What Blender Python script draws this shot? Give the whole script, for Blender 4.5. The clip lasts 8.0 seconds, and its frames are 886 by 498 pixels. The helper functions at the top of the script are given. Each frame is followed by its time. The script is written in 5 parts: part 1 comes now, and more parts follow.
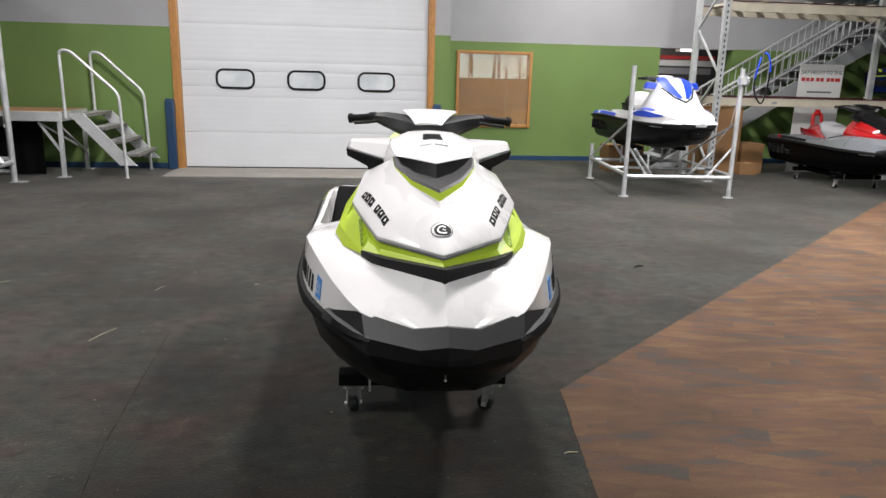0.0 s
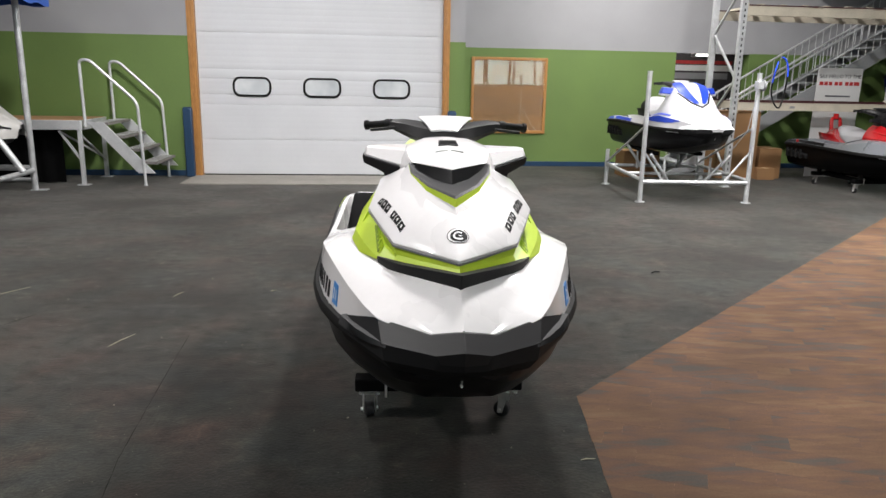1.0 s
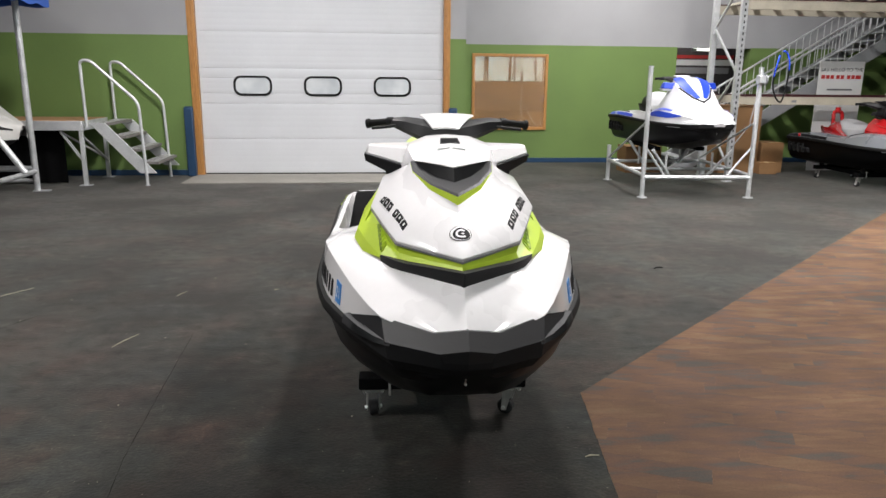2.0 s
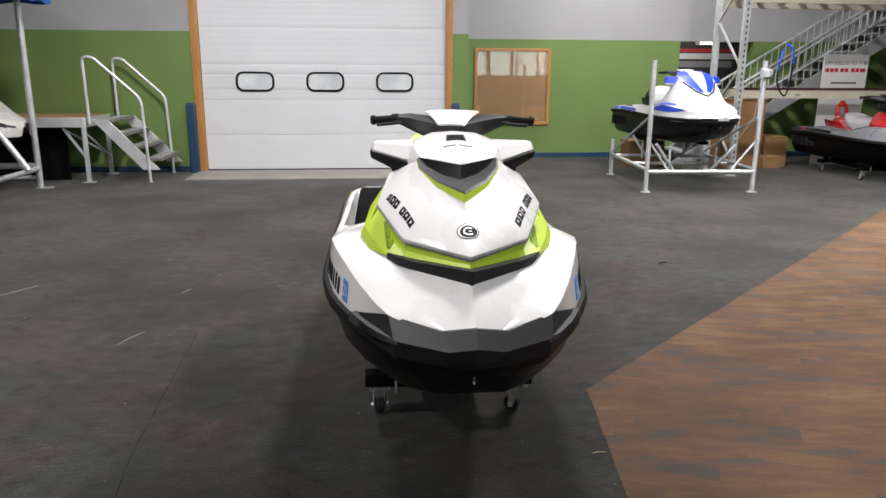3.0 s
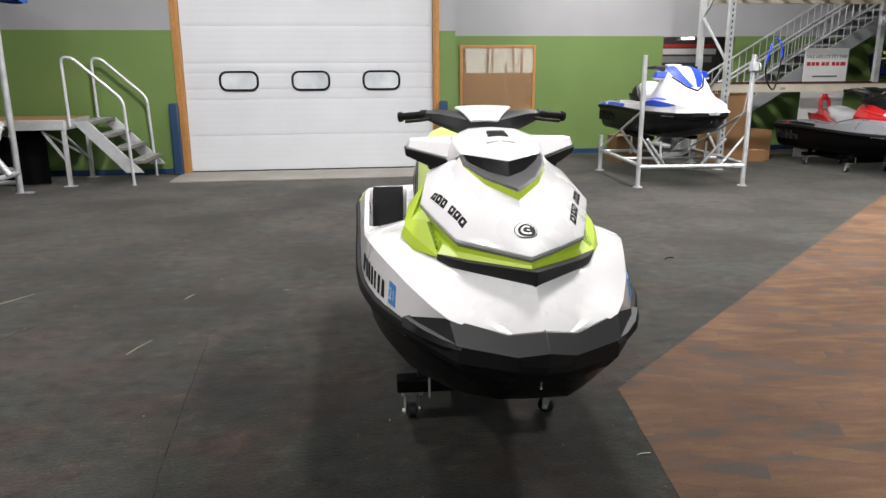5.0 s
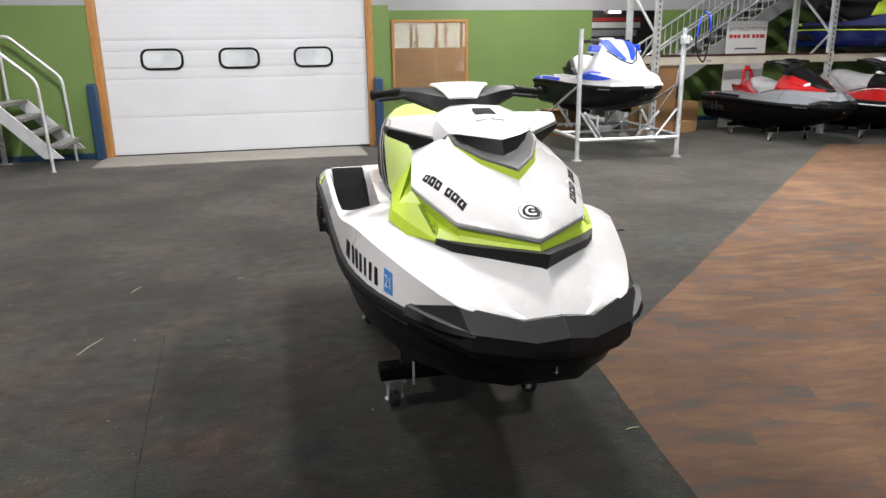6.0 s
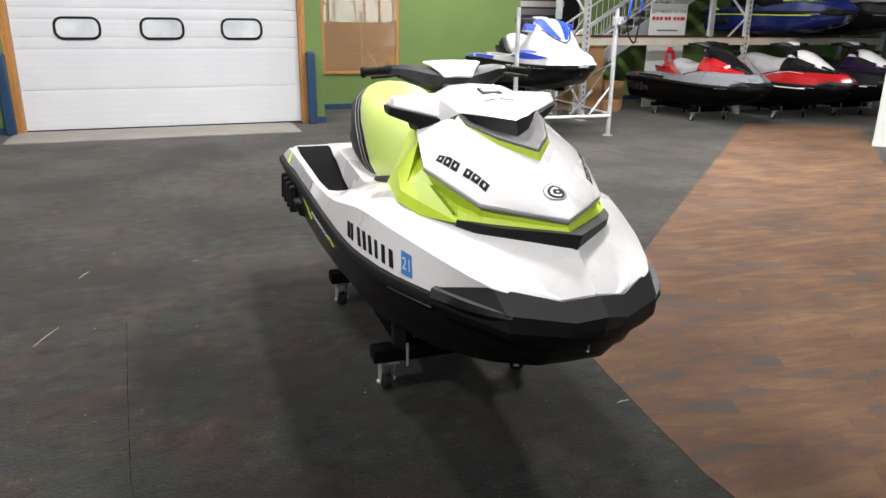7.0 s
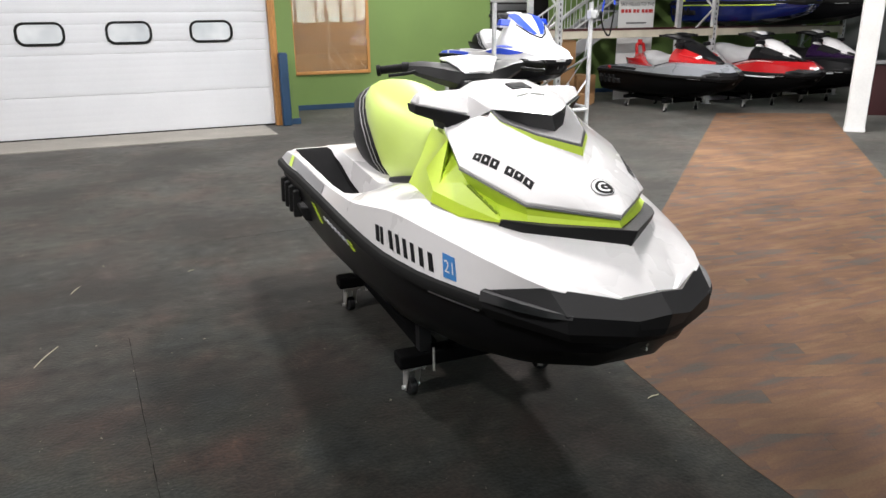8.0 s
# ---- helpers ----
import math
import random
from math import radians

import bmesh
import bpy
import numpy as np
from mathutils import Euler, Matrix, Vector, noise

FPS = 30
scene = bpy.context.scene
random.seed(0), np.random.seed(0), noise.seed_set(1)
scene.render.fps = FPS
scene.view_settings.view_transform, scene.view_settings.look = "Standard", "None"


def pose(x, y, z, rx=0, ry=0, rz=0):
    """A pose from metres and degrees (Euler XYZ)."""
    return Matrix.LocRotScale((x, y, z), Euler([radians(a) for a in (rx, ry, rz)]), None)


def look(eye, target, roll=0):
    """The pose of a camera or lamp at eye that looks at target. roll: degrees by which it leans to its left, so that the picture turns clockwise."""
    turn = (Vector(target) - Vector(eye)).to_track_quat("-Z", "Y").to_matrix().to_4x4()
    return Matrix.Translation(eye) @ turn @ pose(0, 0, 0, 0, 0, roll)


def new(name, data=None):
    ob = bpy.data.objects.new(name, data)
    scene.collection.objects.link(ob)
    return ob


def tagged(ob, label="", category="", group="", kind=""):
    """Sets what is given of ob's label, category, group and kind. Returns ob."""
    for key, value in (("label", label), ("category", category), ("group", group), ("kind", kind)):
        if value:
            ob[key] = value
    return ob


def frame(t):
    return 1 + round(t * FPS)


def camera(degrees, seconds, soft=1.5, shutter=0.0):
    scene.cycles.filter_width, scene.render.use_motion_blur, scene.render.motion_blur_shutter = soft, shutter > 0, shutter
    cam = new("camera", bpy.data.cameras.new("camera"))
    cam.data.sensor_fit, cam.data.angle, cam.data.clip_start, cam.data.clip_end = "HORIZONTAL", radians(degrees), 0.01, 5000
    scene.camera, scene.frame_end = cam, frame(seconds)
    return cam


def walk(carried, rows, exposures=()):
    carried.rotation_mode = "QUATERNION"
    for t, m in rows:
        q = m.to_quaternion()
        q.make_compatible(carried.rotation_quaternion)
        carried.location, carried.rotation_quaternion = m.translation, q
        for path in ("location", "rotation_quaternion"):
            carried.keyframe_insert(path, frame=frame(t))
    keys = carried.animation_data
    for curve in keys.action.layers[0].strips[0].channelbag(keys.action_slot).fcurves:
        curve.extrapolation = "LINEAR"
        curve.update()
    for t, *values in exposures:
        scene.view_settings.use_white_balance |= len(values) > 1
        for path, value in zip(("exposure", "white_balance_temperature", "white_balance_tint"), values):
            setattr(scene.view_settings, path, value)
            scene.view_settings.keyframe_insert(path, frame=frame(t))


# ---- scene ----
cam = camera(63.5, 8.0)
PATH = [
    (0, (0.204, 0.051, 1.74), (0.443, 1.979, 1.266), 1.5),
    (0.5, (0.201, 0.036, 1.747), (0.412, 1.968, 1.277), 1.6),
    (1, (0.2, 0.045, 1.74), (0.397, 1.982, 1.282), 1.1),
    (1.5, (0.199, 0.046, 1.74), (0.393, 1.983, 1.28), 0.8),
    (3, (0.18, 0.061, 1.751), (0.365, 1.994, 1.271), 0.3),
    (3.5, (0.13, 0.073, 1.751), (0.3, 2.007, 1.27), 1.1),
    (4, (0.074, 0.08, 1.757), (0.209, 2.017, 1.278), 1.5),
    (4.5, (0.018, 0.114, 1.746), (0.171, 2.054, 1.283), 0.9),
    (5.8, (-0.304, 0.334, 1.723), (0.139, 2.208, 1.183), -0.9),
    (6, (-0.338, 0.35, 1.735), (0.117, 2.219, 1.187), -0.8),
    (6.5, (-0.486, 0.416, 1.719), (0.053, 2.25, 1.129), -0.4),
    (7, (-0.691, 0.486, 1.744), (-0.014, 2.267, 1.135), 0.6),
    (7.5, (-0.809, 0.56, 1.74), (-0.101, 2.326, 1.127), 0.4),
    (8, (-0.91, 0.666, 1.731), (-0.146, 2.409, 1.117), -0.7),
]
walk(cam, [(t, look(eye, target, roll)) for t, eye, target, roll in PATH], exposures=[(0, -.50), (4.5, -.44), (6, -.29), (8, -.21)])


# ---- world and lamps ----
world = bpy.data.worlds.new("world")
scene.world = world
world.use_nodes = True
world.node_tree.nodes["Background"].inputs[0].default_value = (0.9, 0.95, 1.0, 1)
world.node_tree.nodes["Background"].inputs[1].default_value = 0.07


def high_bay(x, y, z, watts, size=0.6, colour=(1.0, 0.97, 0.96), spread=180):
    """An unseen round high-bay lamp that hangs under the ceiling and shines down."""
    d = bpy.data.lights.new("unseen_high_bay", "AREA")
    d.shape, d.size, d.energy, d.color = "DISK", size, watts, colour
    d.spread = radians(spread)
    ob = new("unseen_high_bay", d)
    ob.matrix_world = pose(x, y, z)
    return ob


CEIL = 6.2
# the 75-degree lamp is an added helper that brightens the far carpet
for lx, ly, lz, lw, sp in ((1.5, 4.8, 5.75, 440, 180), (-1.9, 8.9, 5.75, 510, 180), (-4.6, 2.2, 5.75, 470, 180), (6.0, 8.3, 5.75, 190, 75),
                           (5.0, 12.5, 5.75, 420, 180), (5.2, 7.4, 5.75, 780, 180), (11.2, 8.2, 5.75, 60, 112), (-1.2, -2.2, 5.75, 190, 180), (4.6, -1.6, 5.75, 240, 180)):
    high_bay(lx, ly, lz, lw, spread=sp)


# ---- materials ----
def links(mat):
    mat.use_nodes = True
    return mat.node_tree.nodes, mat.node_tree.links, mat.node_tree.nodes["Principled BSDF"]


def material(name, colour, rough=0.5, metal=0.0, coat=0.0, grain=0.0, scale=40.0, bump=0.0, stain=0.0, stain_scale=2.0,
             spec=0.5, stretch=(1, 1, 1), second=None):
    """A surface with fine grain, broad stains and relief, all in metres."""
    m = bpy.data.materials.new(name)
    n, l, p = links(m)
    p.inputs["Roughness"].default_value = rough
    p.inputs["Metallic"].default_value = metal
    p.inputs["Coat Weight"].default_value = coat
    p.inputs["Coat Roughness"].default_value = 0.06
    p.inputs["Specular IOR Level"].default_value = spec
    tc = n.new("ShaderNodeTexCoord")
    mp = n.new("ShaderNodeMapping")
    mp.inputs["Scale"].default_value = stretch
    l.new(tc.outputs["Object"], mp.inputs["Vector"])
    fine = n.new("ShaderNodeTexNoise")
    fine.inputs["Scale"].default_value, fine.inputs["Detail"].default_value = scale, 5
    broad = n.new("ShaderNodeTexNoise")
    broad.inputs["Scale"].default_value, broad.inputs["Detail"].default_value = stain_scale, 4
    l.new(mp.outputs[0], fine.inputs["Vector"])
    l.new(mp.outputs[0], broad.inputs["Vector"])

    def ramp(src, amount):
        r = n.new("ShaderNodeMapRange")
        r.inputs["From Min"].default_value, r.inputs["From Max"].default_value = 0.3, 0.7
        r.inputs["To Min"].default_value, r.inputs["To Max"].default_value = 1 - amount, 1 + amount
        l.new(src.outputs[0], r.inputs["Value"])
        return r

    a, b = ramp(fine, grain), ramp(broad, stain)
    mul = n.new("ShaderNodeMath")
    mul.operation = "MULTIPLY"
    l.new(a.outputs[0], mul.inputs[0])
    l.new(b.outputs[0], mul.inputs[1])
    base = n.new("ShaderNodeMix")
    base.data_type = "RGBA"
    base.inputs[6].default_value = (*colour, 1)
    base.inputs[7].default_value = (*(second or colour), 1)
    l.new(broad.outputs[0], base.inputs[0])
    col = n.new("ShaderNodeVectorMath")
    col.operation = "SCALE"
    l.new(base.outputs[2], col.inputs[0])
    l.new(mul.outputs[0], col.inputs["Scale"])
    l.new(col.outputs[0], p.inputs["Base Color"])
    rr = n.new("ShaderNodeMapRange")
    rr.inputs["To Min"].default_value, rr.inputs["To Max"].default_value = rough * 0.8, min(1.0, rough * 1.2)
    l.new(broad.outputs[0], rr.inputs["Value"])
    l.new(rr.outputs[0], p.inputs["Roughness"])
    if bump:
        bp = n.new("ShaderNodeBump")
        bp.inputs["Distance"].default_value = bump
        bp.inputs["Strength"].default_value = 0.6
        l.new(fine.outputs[0], bp.inputs["Height"])
        l.new(bp.outputs[0], p.inputs["Normal"])
    return m


def glow(name, colour, strength):
    m = bpy.data.materials.new(name)
    n, l, p = links(m)
    p.inputs["Base Color"].default_value = (*colour, 1)
    p.inputs["Emission Color"].default_value = (*colour, 1)
    p.inputs["Emission Strength"].default_value = strength
    return m


GEL = material("white_gelcoat", (0.79, 0.775, 0.782), 0.28, coat=0.8, stain=0.01, grain=0.01)
LIME = material("lime_gelcoat", (0.50, 0.66, 0.05), 0.42, coat=0.06, spec=0.35, stain=0.04, grain=0.02)
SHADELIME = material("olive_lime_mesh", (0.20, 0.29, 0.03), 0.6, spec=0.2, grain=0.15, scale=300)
SEATLIME = material("lime_vinyl", (0.50, 0.64, 0.14), 0.36, coat=0.25, stain=0.05, grain=0.04, scale=300, bump=0.0006)
SEATBLACK = material("black_vinyl", (0.008, 0.008, 0.009), 0.5, spec=0.12, stain=0.1, grain=0.1, scale=300, bump=0.0006)
PLASTIC = material("black_moulded_plastic", (0.013, 0.013, 0.014), 0.55, spec=0.16, grain=0.15, scale=350, bump=0.0005, stain=0.12)
CHARCOAL = material("charcoal_moulded_plastic", (0.014, 0.014, 0.015), 0.46, spec=0.34, grain=0.15, scale=350, bump=0.0005, stain=0.12)
VENTGREY = material("satin_charcoal_vent", (0.018, 0.018, 0.020), 0.52, spec=0.36, grain=0.1, scale=350, stain=0.1)
GUARD = material("dark_grey_guard_plastic", (0.040, 0.040, 0.042), 0.6, spec=0.25, grain=0.1, scale=350)
HULL = material("black_hull_gelcoat", (0.008, 0.008, 0.009), 0.3, spec=0.13, stain=0.1)
RUBBER = material("black_rubber", (0.006, 0.006, 0.006), 0.7, spec=0.2, grain=0.2, scale=200)
MATBLACK = material("black_traction_mat", (0.004, 0.004, 0.0043), 0.9, spec=0.06, grain=0.3, scale=250, bump=0.001)
GREYPANEL = material("grey_satin_panel", (0.25, 0.25, 0.26), 0.4, stain=0.06)
PRINTGREY = material("faint_grey_print", (0.66, 0.67, 0.66), 0.4)
INK = material("black_vinyl_decal", (0.012, 0.012, 0.013), 0.6, spec=0.12)
DECALBLUE = material("blue_decal", (0.05, 0.22, 0.55), 0.45)
DECALWHITE = material("white_decal", (0.75, 0.75, 0.76), 0.45)
SILVER = material("silver_gelcoat", (0.25, 0.265, 0.29), 0.28, metal=0.3, coat=0.4, stain=0.04)
RED = material("red_gelcoat", (0.40, 0.010, 0.013), 0.25, coat=0.7, stain=0.04)
BLUE = material("blue_gelcoat", (0.016, 0.055, 0.50), 0.32, coat=0.25, spec=0.35, stain=0.04)
NAVY = material("navy_gelcoat", (0.006, 0.014, 0.10), 0.25, coat=0.5, stain=0.04)
GALV = material("galvanised_steel", (0.60, 0.61, 0.62), 0.45, metal=0.6, grain=0.12, scale=60, stain=0.15, stain_scale=6)
ALU = material("mill_aluminium", (0.70, 0.71, 0.72), 0.42, metal=0.55, grain=0.08, scale=80, stain=0.12, stain_scale=5)
ZINC = material("zinc_plated_steel", (0.48, 0.47, 0.45), 0.4, metal=0.5, stain=0.2, stain_scale=12)
NUT = material("bright_zinc_nut", (0.75, 0.74, 0.72), 0.3, metal=0.6)
WHEEL = material("dark_grey_wheel_rubber", (0.022, 0.022, 0.023), 0.7, spec=0.2, grain=0.2, scale=120)
# white gelcoat greyed in its colour for the canopy's shade, lightly stained
SHADEDWHITE = material("shaded_white_gelcoat", (0.46, 0.45, 0.43), 0.4, coat=0.2, stain=0.12, grain=0.03)
CREAM = material("cream_painted_steel", (0.47, 0.43, 0.345), 0.45, grain=0.05, stain=0.12, stain_scale=3)
GREEN = material("green_wall_paint", (0.135, 0.212, 0.058), 0.7, grain=0.05, scale=120, bump=0.0008, stain=0.07, stain_scale=1.2)
GREY = material("grey_wall_paint", (0.33, 0.33, 0.34), 0.75, grain=0.05, scale=120, bump=0.0008, stain=0.05, stain_scale=1.2)
DOORWHITE = material("white_door_panel_paint", (0.63, 0.64, 0.665), 0.45, grain=0.03, scale=90, bump=0.0008, stain=0.03, stain_scale=1.5)
TIMBER = material("varnished_pine", (0.48, 0.24, 0.075), 0.4, grain=0.25, scale=18, stretch=(6, 6, 0.6), stain=0.15, second=(0.36, 0.16, 0.045))
TIMBERX = material("varnished_pine_rail", (0.48, 0.24, 0.075), 0.4, grain=0.25, scale=18, stretch=(0.6, 6, 6), stain=0.15, second=(0.36, 0.16, 0.045))
NAVYPAINT = material("navy_gloss_paint", (0.014, 0.045, 0.10), 0.45, grain=0.06, stain=0.15)
CARDBOARD = material("brown_cardboard", (0.27, 0.145, 0.062), 0.8, grain=0.08, scale=90, stain=0.1)
PLYWOOD = material("plywood_deck", (0.36, 0.20, 0.10), 0.6, grain=0.2, scale=16, stretch=(0.6, 5, 5), stain=0.15)
CARPET = material("charcoal_carpet", (0.0112, 0.0103, 0.0090), 0.92, grain=0.55, scale=60, bump=0.003, stain=0.45, stain_scale=1.1, spec=0.18, second=(0.0093, 0.0083, 0.0072))


def mottle(m):
    """Reddish, olive and slate blotches, dark spots and pale scuffs over a worn floor."""
    n, l, p = links(m)
    src = p.inputs["Base Color"].links[0].from_socket
    tc = n.new("ShaderNodeTexCoord")

    def noise(scale, detail, stretch, stops):
        mp = n.new("ShaderNodeMapping")
        mp.inputs["Scale"].default_value = stretch
        l.new(tc.outputs["Object"], mp.inputs["Vector"])
        a = n.new("ShaderNodeTexNoise")
        a.inputs["Scale"].default_value, a.inputs["Detail"].default_value = scale, detail
        l.new(mp.outputs[0], a.inputs["Vector"])
        r = n.new("ShaderNodeValToRGB")
        r.color_ramp.elements[0].position, r.color_ramp.elements[0].color = stops[0][0], (*stops[0][1], 1)
        r.color_ramp.elements[1].position, r.color_ramp.elements[1].color = stops[-1][0], (*stops[-1][1], 1)
        for pos, col in stops[1:-1]:
            e = r.color_ramp.elements.new(pos)
            e.color = (*col, 1)
        l.new(a.outputs[0], r.inputs[0])
        return r

    layers = [noise(2.1, 6, (1, 1, 1), ((.34, (1.45, .86, .74)), (.45, (1.16, .96, .84)), (.54, (.88, 1.00, .92)), (.66, (.72, 1.00, 1.12)))),
              noise(8.0, 6, (1, 1.3, 1), ((.30, (.50, .50, .50)), (.44, (.90, .90, .90)), (.58, (1.05, 1.05, 1.04)), (.72, (1.75, 1.68, 1.55)))),
              noise(.8, 4, (1, 1, 1), ((.32, (.4, .39, .37)), (.68, (1.6, 1.57, 1.52)))),
              noise(3.0, 3, (1, 1.2, 1), ((.27, (.30, .28, .27)), (.36, (.85, .84, .83)), (.42, (1, 1, 1)), (.62, (1, 1, 1)), (.74, (1.5, 1.42, 1.3)))),
              noise(40.0, 3, (1, 1, 1), ((.30, (.8, .8, .8)), (.50, (1, 1, 1)), (.72, (1.35, 1.33, 1.3))))]
    for r in layers:
        mx = n.new("ShaderNodeVectorMath")
        mx.operation = "MULTIPLY"
        l.new(src, mx.inputs[0])
        l.new(r.outputs[0], mx.inputs[1])
        src = mx.outputs[0]
    l.new(src, p.inputs["Base Color"])
    wear = n.new("ShaderNodeMapRange")
    wear.inputs["From Min"].default_value, wear.inputs["From Max"].default_value = 0.5, 1.5
    wear.inputs["To Min"].default_value, wear.inputs["To Max"].default_value = 0.50, 0.76
    broad = n.new("ShaderNodeVectorMath")
    broad.operation = "MULTIPLY"
    l.new(layers[1].outputs[0], broad.inputs[0])
    l.new(layers[2].outputs[0], broad.inputs[1])
    l.new(broad.outputs[0], wear.inputs["Value"])
    l.new(wear.outputs[0], p.inputs["Sheen Weight"])
    p.inputs["Sheen Roughness"].default_value = 0.4
    tint = n.new("ShaderNodeMix")
    tint.data_type = "RGBA"
    tint.inputs[6].default_value, tint.inputs[7].default_value = (0.82, 0.66, 0.57, 1), (0.53, 0.515, 0.483, 1)
    l.new(layers[0].outputs[0], tint.inputs[0])
    l.new(tint.outputs[2], p.inputs["Sheen Tint"])


mottle(CARPET)
CONCRETE = material("bare_concrete_strip", (0.25, 0.235, 0.21), 0.8, grain=0.2, scale=70, bump=0.001, stain=0.15)
CEILING = material("grey_ceiling_deck", (0.42, 0.42, 0.42), 0.8, stain=0.05)
CANVAS = material("blue_canvas", (0.03, 0.10, 0.42), 0.7, grain=0.1, scale=150, bump=0.001, stain=0.1)
BOARD = material("white_sign_board", (0.66, 0.66, 0.65), 0.5, stain=0.04)
SIGNRED = material("red_sign_print", (0.45, 0.03, 0.03), 0.5)
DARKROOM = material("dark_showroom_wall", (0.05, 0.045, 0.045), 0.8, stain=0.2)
MAROON = material("dark_maroon_laminate", (0.05, 0.012, 0.014), 0.4, stain=0.1)
COLUMN = material("white_column_paint", (0.72, 0.72, 0.71), 0.5, grain=0.03, stain=0.06)
LAMPGLOW = glow("lamp_lens", (1.0, 0.97, 0.92), 6.0)


# ---- mesh helpers ----
def sharpen(bm, angle=32.0):
    bmesh.ops.recalc_face_normals(bm, faces=bm.faces[:])
    for f in bm.faces:
        f.smooth = True
    for e in bm.edges:
        if len(e.link_faces) == 2 and e.calc_face_angle(0.0) > radians(angle):
            e.smooth = False


def part(name, bm, mat, parent=None, label="", bevel=0.0, angle=32.0):
    """Links a bmesh as one mesh object under a thing or a part."""
    sharpen(bm, angle)
    me = bpy.data.meshes.new(name)
    bm.to_mesh(me)
    bm.free()
    me.materials.append(mat)
    ob = new(name, me)
    if parent:
        ob.parent = parent
    if label:
        tagged(ob, label)
    if bevel:
        b = ob.modifiers.new("edge", "BEVEL")
        b.width, b.segments, b.limit_method, b.angle_limit = bevel, 2, "ANGLE", radians(30)
    return ob


def thing(name, label, category, m=None, group="", kind=""):
    ob = new(name)
    ob.empty_display_size = 0.1
    if m:
        ob.matrix_basis = m
    return tagged(ob, label, category, group, kind)


def box(bm, x0, x1, y0, y1, z0, z1, m=None):
    v = [bm.verts.new((m @ Vector(c)) if m else c) for c in
         ((x0, y0, z0), (x1, y0, z0), (x1, y1, z0), (x0, y1, z0), (x0, y0, z1), (x1, y0, z1), (x1, y1, z1), (x0, y1, z1))]
    for q in ((0, 3, 2, 1), (4, 5, 6, 7), (0, 1, 5, 4), (1, 2, 6, 5), (2, 3, 7, 6), (3, 0, 4, 7)):
        bm.faces.new([v[i] for i in q])
    return bm


def boxed(*a, m=None):
    return box(bmesh.new(), *a, m=m)


def hexa(bm, c):
    """A block from eight corners: four below, four above, each going round."""
    v = [bm.verts.new(p) for p in c]
    for q in ((0, 3, 2, 1), (4, 5, 6, 7), (0, 1, 5, 4), (1, 2, 6, 5), (2, 3, 7, 6), (3, 0, 4, 7)):
        bm.faces.new([v[i] for i in q])
    return bm


def tube(bm, pts, r, sides=10, closed=False):
    """A round bar along a polyline."""
    pts = [Vector(p) for p in pts]
    rings = []
    for i, p in enumerate(pts):
        a = pts[i - 1] if i else p
        b = pts[i + 1] if i + 1 < len(pts) else p
        d = (b - a).normalized()
        side = d.cross(Vector((0, 0, 1)))
        if side.length < 0.05:
            side = d.cross(Vector((0, 1, 0)))
        side.normalize()
        up = side.cross(d).normalized()
        rr = r[i] if isinstance(r, (list, tuple)) else r
        rings.append([bm.verts.new(p + rr * (math.cos(k) * side + math.sin(k) * up)) for k in (2 * math.pi * j / sides for j in range(sides))])
    for a, b in zip(rings, rings[1:]):
        for j in range(sides):
            bm.faces.new((a[j], a[(j + 1) % sides], b[(j + 1) % sides], b[j]))
    bm.faces.new(rings[0])
    bm.faces.new(rings[-1])
    return bm


def tubed(pts, r, sides=10):
    return tube(bmesh.new(), pts, r, sides)


def bar(bm, a, b, w, h):
    """A square bar from a to b."""
    a, b = Vector(a), Vector(b)
    d = (b - a).normalized()
    s = d.cross(Vector((0, 0, 1)))
    if s.length < 0.05:
        s = Vector((1, 0, 0))
    s.normalize()
    u = s.cross(d).normalized()
    c = [p + i * s * w / 2 + j * u * h / 2 for p in (a, b) for i, j in ((-1, -1), (1, -1), (1, 1), (-1, 1))]
    return hexa(bm, c)


def barred(a, b, w, h):
    return bar(bmesh.new(), a, b, w, h)


def rounded(pts, radius, steps=5):
    """A polyline with its inner corners rounded."""
    pts = [Vector(p) for p in pts]
    out = [pts[0]]
    for a, p, b in zip(pts, pts[1:], pts[2:]):
        da, db = (a - p), (b - p)
        r = min(radius, da.length / 2, db.length / 2)
        q0, q1 = p + da.normalized() * r, p + db.normalized() * r
        for i in range(steps + 1):
            t = i / steps
            out.append((1 - t) ** 2 * q0 + 2 * t * (1 - t) * p + t * t * q1)
    return out + [pts[-1]]


def grid(bm, rows, mirror=False, thick=0.0):
    """A skin over rows of points; mirrored in x where asked."""
    def skin(rows):
        vs = [[bm.verts.new(p) for p in r] for r in rows]
        for a, b in zip(vs, vs[1:]):
            for j in range(len(a) - 1):
                q = [a[j], a[j + 1], b[j + 1], b[j]]
                bm.faces.new(q)
    skin(rows)
    if mirror:
        skin([[(-p[0], p[1], p[2]) for p in r] for r in rows])
    bmesh.ops.remove_doubles(bm, verts=bm.verts[:], dist=0.0006)
    bmesh.ops.dissolve_degenerate(bm, edges=bm.edges[:], dist=0.0003)
    bmesh.ops.recalc_face_normals(bm, faces=bm.faces[:])
    if thick:
        bmesh.ops.solidify(bm, geom=bm.faces[:], thickness=thick)
    return bm


def table(*pairs):
    us, vs = [p[0] for p in pairs], [p[1] for p in pairs]
    return lambda u: float(np.interp(u, us, vs))


def mix(a, b, t):
    return tuple(x + (y - x) * t for x, y in zip(a, b))


# ---- the room ----
DOOR_X0, DOOR_X1, WALL_Y, BACK_Y = -2.80, 1.47, 13.2, 15.09
